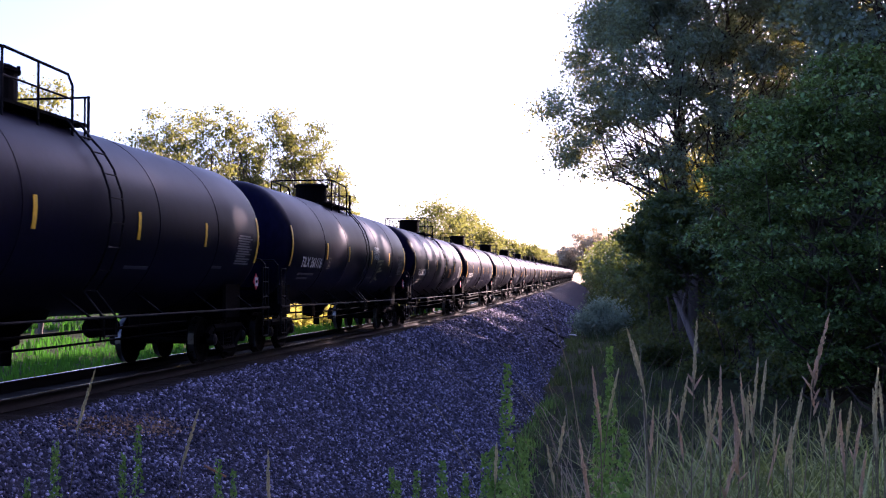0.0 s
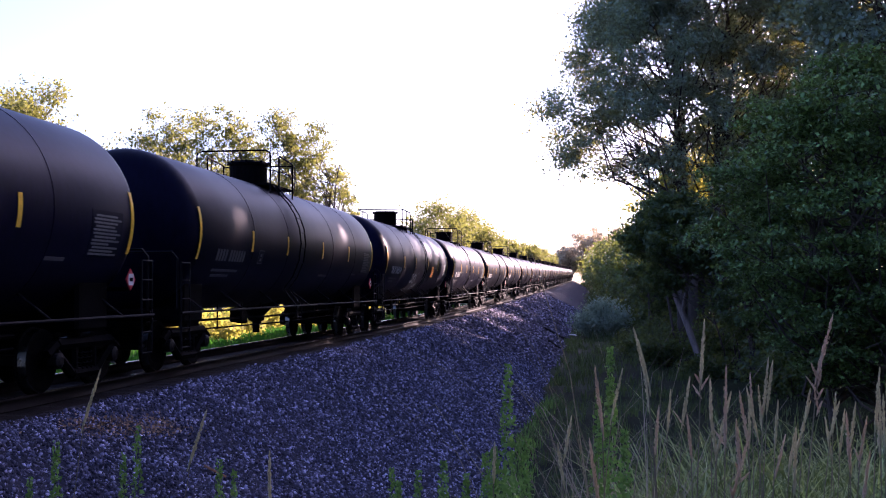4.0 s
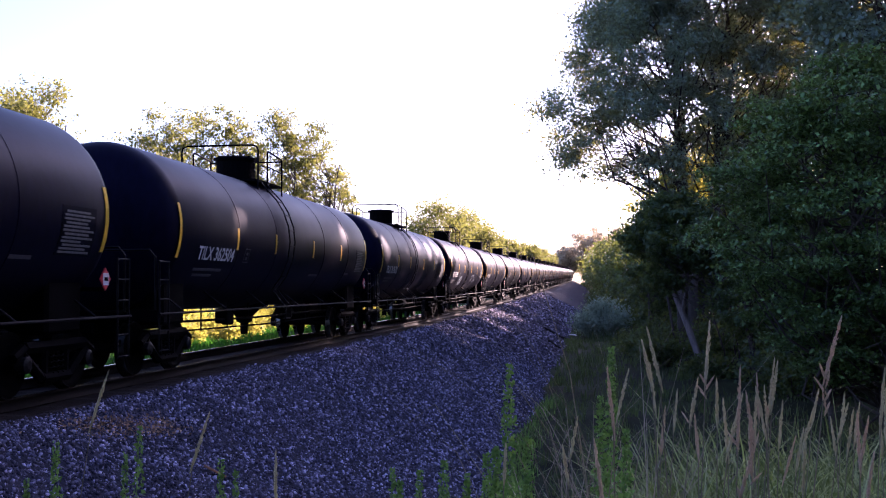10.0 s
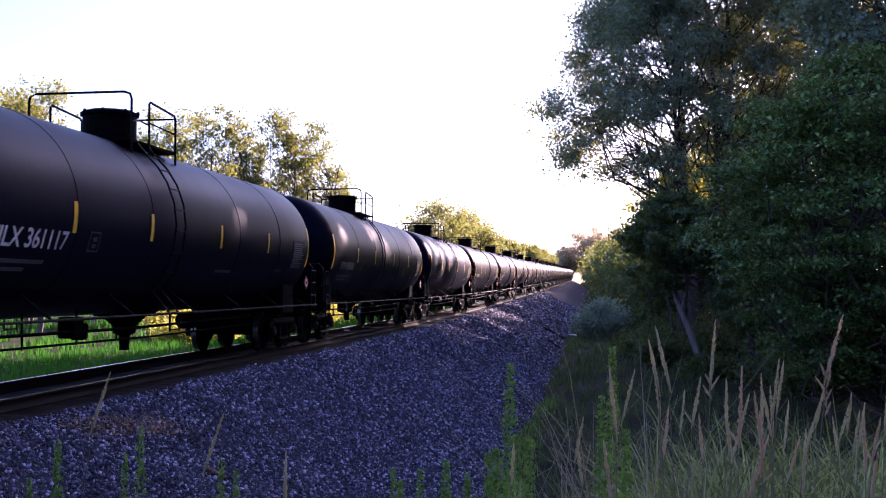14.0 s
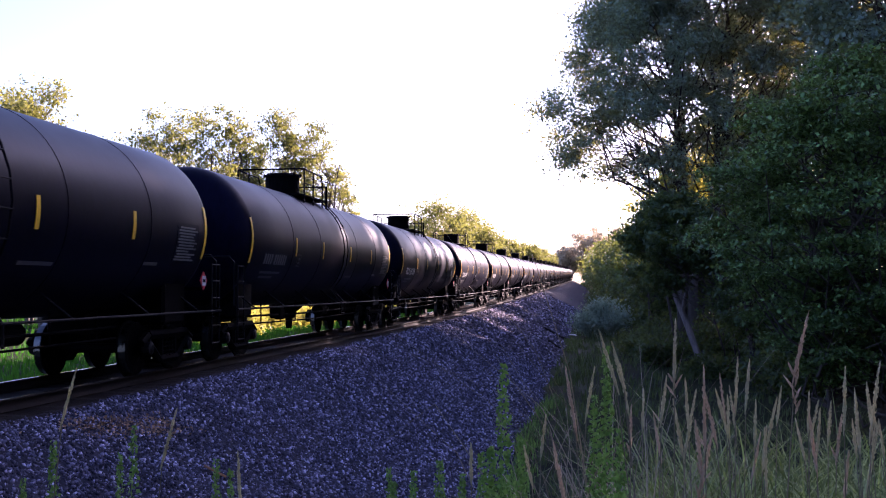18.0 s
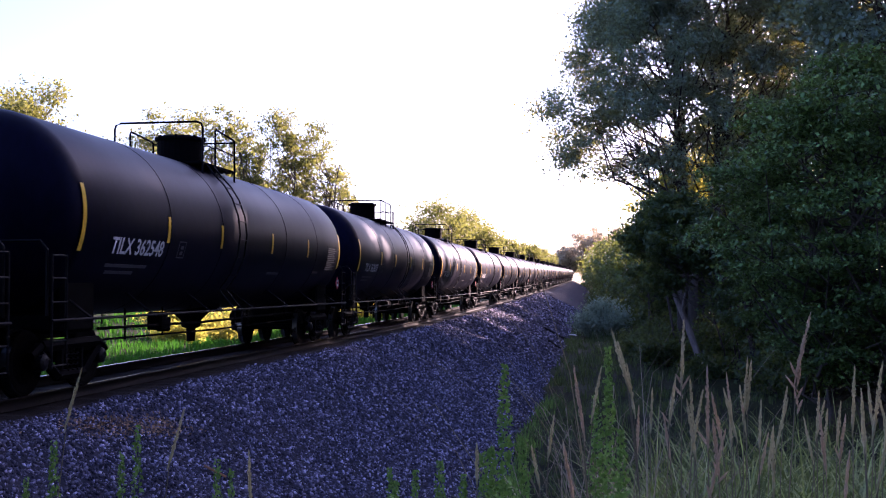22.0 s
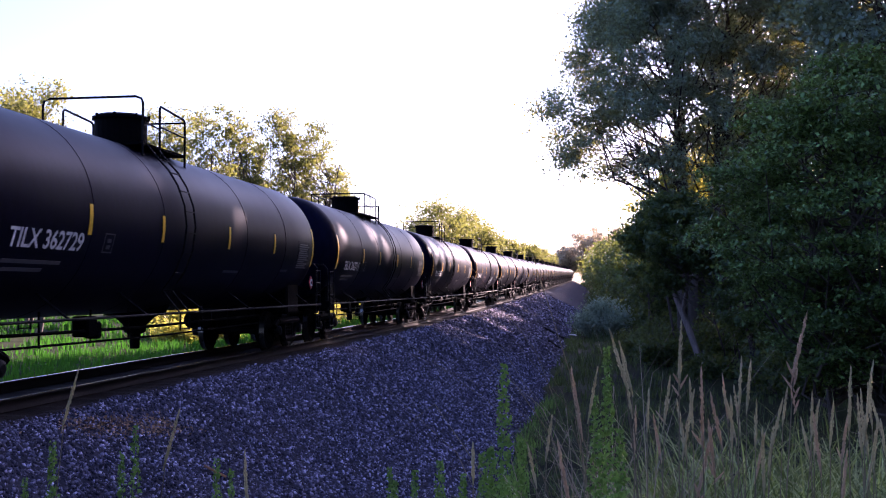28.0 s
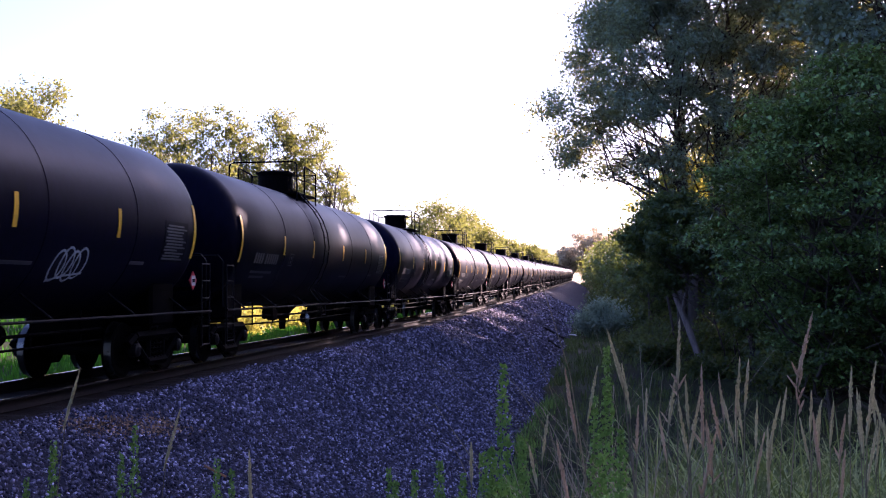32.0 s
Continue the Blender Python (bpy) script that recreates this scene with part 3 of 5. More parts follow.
# ---- trees ----
# openings in the crowns: the low sun comes through to these places (place, width of the opening)
SUNWAY = np.array(_d)
OPENINGS = [(-7.5, 14.5, 3.6, 0.2), (-7.3, 16.9, 3.35, 0.2), (-7.15, 17.6, 3.0, 0.15), (-7.1, 21.2, 2.86, 0.2), (-7.15, 30.5, 3.0, 0.2), (-7.2, 26.0, 3.3, 0.2), (-7.3, 35.0, 3.4, 0.45), (-7.15, 37.0, 2.9, 0.5), (-7.1, 44.0, 3.0, 0.8), (-7.3, 49.5, 3.4, 0.6), (-7.1, 51.0, 2.6, 0.5), (-7.2, 57.0, 3.0, 0.8), (-7.1, 40.8, 2.4, 0.5), (-7.1, 42.4, 2.15, 0.5), (-7.15, 47.0, 3.1, 0.45), (-7.2, 54.0, 3.2, 0.7),
            (-7.1, 60.0, 2.6, 1.0), (-7.1, 63.0, 3.3, 1.0), (-7.1, 71.8, 2.4, 1.4), (-7.1, 75.5, 2.6, 1.4),
            (-7.4, 51.5, -0.16, 0.26), (-6.5, 49.6, -0.36, 0.24), (-6.1, 50.3, -0.5, 0.26), (-5.7, 51.0, -0.73, 0.26), (-5.3, 51.5, -0.95, 0.22), (-4.9, 51.9, -1.15, 0.2), (-8.4, 49.2, -0.17, 0.22), (-7.5, 47.8, -0.17, 0.22), (-7.6, 67.7, -0.07, 0.4), (-6.5, 65.8, -0.27, 0.4), (7.2, 71.5, 9.0, 1.6), (9.2, 71.5, 10.5, 1.6)]


def open_to_sun(p):
    """Which of the places lie outside all openings."""
    keep = np.ones(len(p), bool)
    rng = np.random.default_rng(9)
    for x, y, z, w in [(*(np.array(o[:3]) + rng.normal(size=3) * o[3] * 0.9 * (j > 0)), o[3] * (1 - 0.25 * j)) for o in OPENINGS for j in range(3)]:
        far = p.mean(0) - np.array([x, y, z])
        if np.linalg.norm(far - (far @ SUNWAY) * SUNWAY) > 16.0:
            continue
        d = p - np.array([x, y, z])
        along = d @ SUNWAY
        off = np.linalg.norm(d - along[:, None] * SUNWAY, axis=1)
        keep &= (off > w) | (along < 0)
    return keep


def leaf_quads(pos, size, rng, flat=0.45):
    """Small pointed leaves at the places given; they lie rather level, some hang."""
    n = len(pos)
    a = rng.normal(size=(n, 3)) * np.array([1, 1, 0.5 + flat])
    a /= np.linalg.norm(a, axis=1)[:, None]
    b = rng.normal(size=(n, 3)) * np.array([1, 1, flat])
    b -= (b * a).sum(1)[:, None] * a
    b /= np.linalg.norm(b, axis=1)[:, None]
    s = (size * rng.uniform(0.6, 1.3, n))[:, None]
    v = np.stack([pos - a * s, pos + b * s * 0.6, pos + a * s, pos - b * s * 0.6], 1).reshape(-1, 3)
    return v, np.arange(4 * n).reshape(n, 4)


def limb_mesh(paths, sides=6):
    V, F = [], []
    for pts, r0, r1 in paths:
        base = len(V)
        n = len(pts)
        for i, p in enumerate(pts):
            d = (pts[min(i + 1, n - 1)] - pts[max(i - 1, 0)])
            d = d / (np.linalg.norm(d) + 1e-9)
            ref = np.array([0, 0, 1.0]) if abs(d[2]) < 0.8 else np.array([1.0, 0, 0])
            a = np.cross(d, ref)
            a /= np.linalg.norm(a)
            b = np.cross(d, a)
            r = r0 + (r1 - r0) * i / (n - 1)
            for k in range(sides):
                w = 2 * math.pi * k / sides
                V.append(p + (a * math.cos(w) + b * math.sin(w)) * r)
        for i in range(n - 1):
            for k in range(sides):
                F.append((base + i * sides + k, base + i * sides + (k + 1) % sides, base + (i + 1) * sides + (k + 1) % sides, base + (i + 1) * sides + k))
    return V, F


def build_tree(name, at, height, radius, crown_from, seed, leaves, leaf, clumps, material, label, category="tree", trunk_r=0.25, stems=1, clump_r=0.28,
               bark=None, ground=None, join=(0.12, 0.3), top=0.75, fringe=0.0, squash=1.0, lean=(0.0, 0.0), hollow=0.35, flat=0.45, thin=0.0):
    """A tapered trunk with limbs that reach the clumps of a crown. radius: (across, along)."""
    rng = np.random.default_rng(seed)
    x, y = at
    z0 = float(terrain_z(np.array([x]), np.array([y]))[0]) if ground is None else ground
    rx, ry = radius
    cz0, cz1 = z0 + crown_from, z0 + height
    mid, half = (cz0 + cz1) / 2, (cz1 - cz0) / 2
    # clump centres in an uneven egg
    C = []
    while len(C) < clumps:
        p = rng.uniform(-1, 1, 3)
        r = np.linalg.norm(p * np.array([1, 1, 1.0]))
        if r > 1 or r < hollow * rng.uniform(0, 1.6) or (p[2] < 0 and rng.uniform(0, 1) < thin):
            continue
        wide = 1.0 - (1 - top) * max(0, p[2]) - 0.25 * max(0, -p[2])
        C.append((x + lean[0] + p[0] * rx * wide, y + lean[1] + p[1] * ry * wide, mid + p[2] * half))
    C = np.array(C)
    size = clump_r * min(rx, ry, half) * rng.uniform(0.55, 1.35, clumps)
    paths = []
    tops = []
    for k in range(stems):
        sway = rng.normal(size=2) * (0.03 if stems == 1 else 0.06) * height
        off = rng.normal(size=2) * (0 if stems == 1 else 0.5)
        n = 8
        tt = np.linspace(0, 1, n)[:, None]
        foot = np.array([x + off[0], y + off[1], z0 - 0.3])
        end = np.array([x + off[0] + sway[0] + lean[0] * 0.5, y + off[1] + sway[1] + lean[1] * 0.5, z0 + height * 0.76])
        pts = foot + (end - foot) * tt + rng.normal(size=(n, 3)) * np.array([0.012, 0.012, 0]) * height * tt
        paths.append((pts, trunk_r * rng.uniform(0.7, 1.0), 0.03))
        tops.append(pts)
    for j, (c, s) in enumerate(zip(C, size)):
        if j % 2 and clumps > 100:
            continue
        tr = tops[rng.integers(stems)]
        # join the trunk lower than the clump
        h = np.clip((c[2] - z0) / height - rng.uniform(*join), 0.08, 0.72)
        f = h / 0.76 * (len(tr) - 1)
        i = int(min(len(tr) - 2, f))
        p0 = tr[i] + (tr[i + 1] - tr[i]) * (f - i)
        m1 = p0 + (c - p0) * 0.45 + np.array([0, 0, -0.06 * np.linalg.norm(c - p0)]) + rng.normal(size=3) * 0.035 * height
        r = trunk_r * 0.3 * (1 - h) + 0.012
        paths.append((np.array([p0, (p0 + m1) / 2 + rng.normal(size=3) * 0.1, m1, (m1 + c) / 2, c]), r, 0.012))
    V, F = limb_mesh(paths[:stems])
    tree = raw("trunk", V, F, bark or M_BARK, None, "", True)
    V, F = limb_mesh(paths[stems:], 5)
    limbs = tagged(raw("branchwork", V, F, bark or M_BARK, None, "", True), kind="stuff")
    root = tagged(new(name), label, category)
    root.location = (x, y, z0)
    for o in (tree, limbs):
        o.parent = root
        o.matrix_parent_inverse = Matrix.Translation((-x, -y, -z0))
    share = size ** 2 / (size ** 2).sum()
    P = []
    for c, s, q in zip(C, size, share):
        k = max(4, int(leaves * q))
        d = rng.normal(size=(k, 3))
        d /= np.linalg.norm(d, axis=1)[:, None]
        r = rng.uniform(0, 1, k) ** 0.45
        # ragged clumps: twigs that stick out of them
        twig = rng.normal(size=(6, 3))
        twig /= np.linalg.norm(twig, axis=1)[:, None]
        j = rng.integers(0, 6, k)
        out = rng.uniform(0, 1, k) < 0.3
        d[out] = twig[j[out]] + rng.normal(size=(out.sum(), 3)) * 0.16
        r[out] *= 1.5 + fringe
        P.append(c + d * (r * s)[:, None] * np.array([1.1, 1.1, 0.8 * squash]))
    P = np.concatenate(P)
    P = P[P[:, 2] > z0 + 0.1]
    P = P[open_to_sun(P)]
    v, f = leaf_quads(P, leaf, rng, flat)
    cr = raw("crown", v, f, material, root, "")
    cr.matrix_parent_inverse = Matrix.Translation((-x, -y, -z0))
    return root


# the wood this side of the line
COTTON = "tall cottonwood with grey-green leaves beside the railway ditch, seen or added for shade"
# place, height, crown radius, crown's foot, overhang, leaves, leaf size, clumps
# eight stand out of view to the right, added to block the sun
for k, (x, y, h, r, cf, lx, nl, lf, nc) in enumerate([(4.8, 58.0, 24.0, 4.1, 7.5, -1.7, 76000, 0.088, 170), (4.4, 57.0, 15.2, 3.7, 9.4, -3.8, 15000, 0.088, 50), (7.6, 60.0, 29.0, 5.2, 8.0, 0.0, 90000, 0.088, 170),
                                                      (12.8, 58.0, 29.0, 5.4, 7.0, 0.0, 80000, 0.088, 170), (12.7, 48.0, 25.0, 4.2, 6.0, 0.0, 50000, 0.12, 190), (19.0, 57.0, 29.0, 5.4, 7.0, 0.0, 22000, 0.23, 150), (13.0, 79.0, 20.0, 5.0, 3.0, 0.0, 16000, 0.23, 150),
                                                      (20.0, 75.0, 22.0, 5.0, 3.0, 0.0, 12000, 0.23, 150), (16.5, 35.0, 28.0, 5.0, 2.0, 0.0, 18000, 0.25, 180),
                                                      (13.5, 29.0, 24.0, 4.6, 3.0, 0.0, 16000, 0.23, 150), (22.5, 48.0, 31.0, 5.5, 3.0, 0.0, 14000, 0.3, 170), (25.0, 63.0, 31.0, 5.6, 4.0, 0.0, 9000, 0.38, 150), (32.0, 72.0, 33.0, 6.0, 4.0, 0.0, 9000, 0.4, 150), (26.5, 75.0, 30.0, 5.6, 4.0, 0.0, 9000, 0.38, 150), (30.0, 54.0, 33.0, 6.0, 4.0, 0.0, 9000, 0.4, 150), (10.4, 66.0, 29.0, 4.4, 9.0, 0.0, 34000, 0.12, 150)]):
    build_tree("cottonwood_tree", (x, y), h, (r, min(r, 5.0)), cf, 11 + k, nl, lf, nc, M_LEAF_COTTON, COTTON, trunk_r=0.1 if k == 1 else 0.36, stems=3 if k < 1 else 1 if k == 1 else 2, clump_r=0.3 if k == 1 else 0.195, lean=(lx, -0.5), fringe=0.35 if k == 1 else 0.25, top=0.55 if k == 0 else 0.85, join=(-0.02, 0.06) if k == 1 else (0.1, 0.24), thin=0.48 if k == 0 else 0.12 if k == 2 else 0.2 if k == 3 else 0.0)
ELDER = "dense green box elder leaning over the ditch, seen or added for shade"
# (13.6, 32), (12.2, 46.5) and (9.5, 63) are hidden, added to stop sun patches
for k, (x, y, h, r, nl, cf) in enumerate([(7.7, 31.0, 10.9, 4.9, 120000, 1.2), (13.6, 32.0, 11.0, 4.6, 30000, 0.2), (7.4, 45.0, 7.6, 2.8, 26000, 0.2), (9.0, 52.0, 9.6, 4.0, 34000, 0.2), (6.2, 49.0, 8.2, 2.3, 24000, 3.9),
                                          (4.3, 66.5, 8.6, 2.3, 24000, 0.2), (5.6, 64.0, 9.0, 2.6, 24000, 0.2), (7.5, 72.0, 9.0, 3.2, 20000, 0.2), (12.2, 46.5, 9.5, 3.4, 16000, 0.2), (9.5, 63.0, 10.5, 3.4, 22000, 0.2)]):
    build_tree("box_elder", (x, y), h, (r, r * 0.95), cf, 21 + k, nl, 0.07 if k == 0 else 0.1, 420 if k == 0 else 150, M_LEAF_MAPLE if k == 0 else M_LEAF_ELDER, ELDER, trunk_r=0.04 if k == 4 else 0.18, stems=3, clump_r=0.12 if k == 0 else 0.17, fringe=0.3, top=0.78 if k == 0 else 0.6, hollow=0.75, squash=0.5 if k == 0 else 0.75, flat=0.2 if k == 0 else 0.45, lean=(-2.7, -0.8) if k == 4 else (0, 0))
for k, (x, y, h, r) in enumerate([(6.2, 78, 8.2, 2.6), (6.4, 84, 8.0, 2.6), (6.4, 90, 9.0, 3.0), (6.6, 97, 8.0, 2.8), (6.0, 111, 8.8, 2.8), (5.2, 127, 9.0, 3.0), (4.9, 147, 9.0, 3.0), (4.6, 171, 9.4, 3.2), (4.2, 200, 10.0, 3.5), (6.4, 103, 10.0, 3.0), (5.4, 118, 10.6, 3.2), (5.2, 136, 10.4, 3.2), (4.8, 158, 10.8, 3.6), (4.6, 185, 10.6, 3.8), (3.8, 215, 12.5, 4.2),
                                  (4.0, 232, 12.5, 4.2), (3.6, 270, 13.0, 4.6), (3.2, 312, 13.0, 5.0), (3.0, 360, 13.0, 5.0), (3.4, 250, 13.0, 4.6), (3.0, 290, 13.0, 5.0), (2.6, 335, 13.0, 5.0), (2.5, 390, 14.0, 6.0)]):
    build_tree("lineside_tree", (x, y), h, (r, r * 1.5), 0.3, 40 + k, 17000 if y < 110 else 9000 if y < 140 else 5500, 0.115 + 0.0007 * y, 46, M_LEAF_ELDER, "bushy tree in the row along the railway ditch", trunk_r=0.18, stems=2, clump_r=0.36, fringe=0.2)
# a second row added behind the first to keep low sun off the ballast
for k in range(34):
    x, y = 10.6 + 0.5 * math.sin(k * 2.4), 82 + 12.5 * k + 2 * math.sin(k * 5.1)
    build_tree("lineside_tree", (x, y), 15.4 + 0.9 * math.sin(k * 3.3), (3.6, 6.0 if y < 150 else 8.0), 0.5, 160 + k, 8000 if y < 130 else 5500 if y < 170 else 2400, 0.31 if y < 170 else 0.56, 46, M_LEAF_ELDER, "back-row tree added to shade the ditch trees and the ballast", trunk_r=0.2, stems=2, clump_r=0.36)
for k, (x, y, h, r, lx) in enumerate([(5.0, 70.0, 13.5, 2.8, -0.2), (7.2, 68.0, 15.0, 3.2, 0.0)]):
    build_tree("young_cottonwood", (x, y), h, (r, r), 4.5, 230 + k, 14000, 0.11, 80, M_LEAF_GOLD, "young cottonwood with the sun's gold put into its leaf colour, behind the wood's edge", trunk_r=0.16, stems=2, clump_r=0.22, fringe=0.4, lean=(lx, 0.0))
# unseen trees added beside and behind the camera to cut the sky light
for k, (x, y, h) in enumerate([(16, 12, 10), (13.5, 3, 13), (11, -6, 14), (16, -18, 16), (4.5, -10, 14), (-1.5, -15, 13), (7, -19, 17), (18, -6, 15), (0, -26, 16)]):
    build_tree("lineside_tree", (x, y), h, (4.6, 5.0), 0.5, 52 + k, 9000, 0.34, 60, M_LEAF_ELDER, "unseen bushy tree added by the camera to cut the sky light", trunk_r=0.25, stems=2, clump_r=0.36)
# one more out of view, its sparse crown added to break up the sun
build_tree("lineside_tree", (13.0, 20.5), 15.0, (4.0, 4.0), 3.0, 70, 1300, 0.2, 40, M_LEAF_ELDER, "unseen thin tree added to dapple the sun on the bank", trunk_r=0.2, stems=2, clump_r=0.3)
# the leaning trunk under the trees
V, F = limb_mesh([(np.array([(5.0, 50.0, -2.7), (4.55, 50.0, -1.3), (4.1, 50.1, 0.0), (3.6, 50.2, 1.3), (3.2, 50.4, 2.4), (3.0, 50.8, 3.4)]), 0.16, 0.11),
                  (np.array([(3.95, 50.1, 0.35), (4.2, 49.9, 1.4), (4.25, 49.8, 2.6)]), 0.1, 0.05)], 10)
tagged(raw("leaning_trunk", V, F, M_PALEBARK, None, "", True), "bare pale trunk leaning out under the dark trees", "tree trunk")


def build_shrub(name, x, y, h, r, seed, n, leaf, material, label, group=""):
    """Many thin stems from one foot, each with its leaves."""
    rng = np.random.default_rng(seed)
    z0 = float(max(terrain_z(np.array([x]), np.array([y]))[0], -9))
    paths, P = [], []
    for k in range(26):
        a, q = rng.uniform(0, 2 * math.pi), math.sqrt(rng.uniform(0.02, 1))
        end = np.array([x + math.cos(a) * r * q, y + math.sin(a) * r * q, z0 + h * (1 - 0.55 * q ** 2.2) * rng.uniform(0.8, 1.02)])
        foot = np.array([x + math.cos(a) * r * 0.2 * q, y + math.sin(a) * r * 0.2 * q, z0 - 0.1])
        m = (foot + end) / 2 + np.array([0, 0, h * 0.12])
        paths.append((np.array([foot, m, end]), 0.025, 0.008))
        t = rng.uniform(0.25, 1.05, n // 26)[:, None]
        P.append((1 - t) ** 2 * foot + 2 * t * (1 - t) * m + t * t * end + rng.normal(size=(n // 26, 3)) * 0.16 * r * (0.5 + 0.5 * t))
    V, F = limb_mesh(paths, 4)
    root = tagged(new(name), label, "shrub", group)
    root.location = (x, y, z0)
    P = np.concatenate(P)
    P = P[P[:, 2] > z0 + 0.03]
    v, f = leaf_quads(P, leaf, rng)
    for nm, a, b, mm in (("branchwork", V, F, M_BARK), ("foliage", v, f, material)):
        o = tagged(raw(nm, a, b, mm, root), kind="stuff" if nm == "branchwork" else "")
        o.matrix_parent_inverse = Matrix.Translation((-x, -y, -z0))
    return root


build_shrub("willow_shrub", 0.7, 85, 2.9, 2.2, 5, 12000, 0.1, M_LEAF_PALE, "rounded silvery willow shrub beside the ballast slope")
# the tall shrub at (8.4, 41.5) is added to block a sun streak
for k, (x, y, h, r) in enumerate([(1.2, 118, 1.6, 1.6), (2.8, 64, 1.3, 1.6), (3.4, 55, 1.4, 1.5), (0.8, 150, 1.8, 1.8), (0.6, 185, 2.2, 2.2), (3.6, 97, 2.4, 1.8), (6.6, 56, 2.6, 2.4), (8.6, 47, 2.4, 2.4), (4.0, 60, 2.6, 2.2), (9.5, 58, 3.0, 2.6), (7.0, 40, 2.0, 2.2), (10.5, 40, 2.4, 2.4), (8.4, 41.5, 3.6, 2.2), (5.0, 48.6, 0.9, 1.3), (-3.2, 420, 3.0, 2.6), (-2.8, 380, 2.6, 2.4)] ):
    build_shrub("ditch_shrub", x, y, h, r, 130 + k, 4200, 0.09, M_LEAF_ELDER, "low green shrub at the foot of the ballast slope", "shrubs along the ditch")
for k, (x, y, h, r) in enumerate([(-17.5, 48, 1.1, 1.4), (-17.6, 52.5, 1.3, 1.6), (-17.9, 45, 0.8, 1.2), (-17.4, 61, 1.6, 1.8), (-20, 50, 2.0, 2.0), (-18, 57, 1.9, 2.0), (-17, 66, 2.1, 2.2), (-16, 76, 2.2, 2.2), (-15.5, 88, 2.4, 2.4)]):
    build_shrub("meadow_shrub", x, y, h, r, 150 + k, 3600, 0.09, M_LEAF_GOLD, "sunlit yellow-green shrub in the meadow beyond the railway", "shrubs in the meadow")
# beyond the line
for k, (x, y, h, r, cf, nl) in enumerate([(-28.4, 52, 14.2, 3.6, 2.5, 17000), (-32.5, 58, 13.8, 3.4, 2.5, 12000), (-25.6, 62, 13.6, 3.3, 2.5, 14000), (-23.4, 66, 14.6, 2.9, 3, 15000), (-21.0, 70, 14.6, 2.7, 3, 11000), (-19.2, 72, 13.8, 2.6, 4, 9000), (-22.3, 68, 11.5, 2.2, 3, 8000), (-17.8, 74, 10.6, 1.6, 3, 4500), (-27.0, 80, 10.0, 4.0, 2, 9000)]):
    build_tree("meadow_tree", (x, y), h, (r, r), cf, 60 + k, nl, 0.098, 80, M_LEAF_SUN, "thin sunlit tree with yellow-green leaves beyond the railway", trunk_r=0.16, stems=2, clump_r=0.19, fringe=0.5)
for k, (x, y, h, r) in enumerate([(-26.8, 190, 16.4, 7.2), (-24.0, 205, 15.6, 6.0), (-24.5, 225, 14.6, 6.5), (-33, 235, 13.0, 7), (-22.5, 262, 12.8, 6.5), (-19.5, 300, 12.6, 6.5), (-18.0, 340, 11.8, 6.5), (-17.0, 385, 11.0, 7), (-22, 430, 11.0, 8)]):
    build_tree("distant_tree", (x, y), h, (r, r), 1.5, 80 + k, 13000, 0.24, 60, M_LEAF_SUN, "distant sunlit tree in the wood along the railway", trunk_r=0.3, stems=2, clump_r=0.26, fringe=0.2, ground=float(np_rise(np.array(y * 1.0))) - 1)
# far trees, hazed by their pale leaf colour alone
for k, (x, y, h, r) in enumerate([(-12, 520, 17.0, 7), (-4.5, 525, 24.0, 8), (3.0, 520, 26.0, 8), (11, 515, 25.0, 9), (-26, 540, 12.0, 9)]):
    build_tree("far_wood_tree", (x, y), h, (r, r), 1.0, 95 + k, 8000, 0.5, 50, M_LEAF_FAR, "far tree with haze put into its leaf colour, where the railway bends away", trunk_r=0.4, stems=2, clump_r=0.3, ground=5.0)


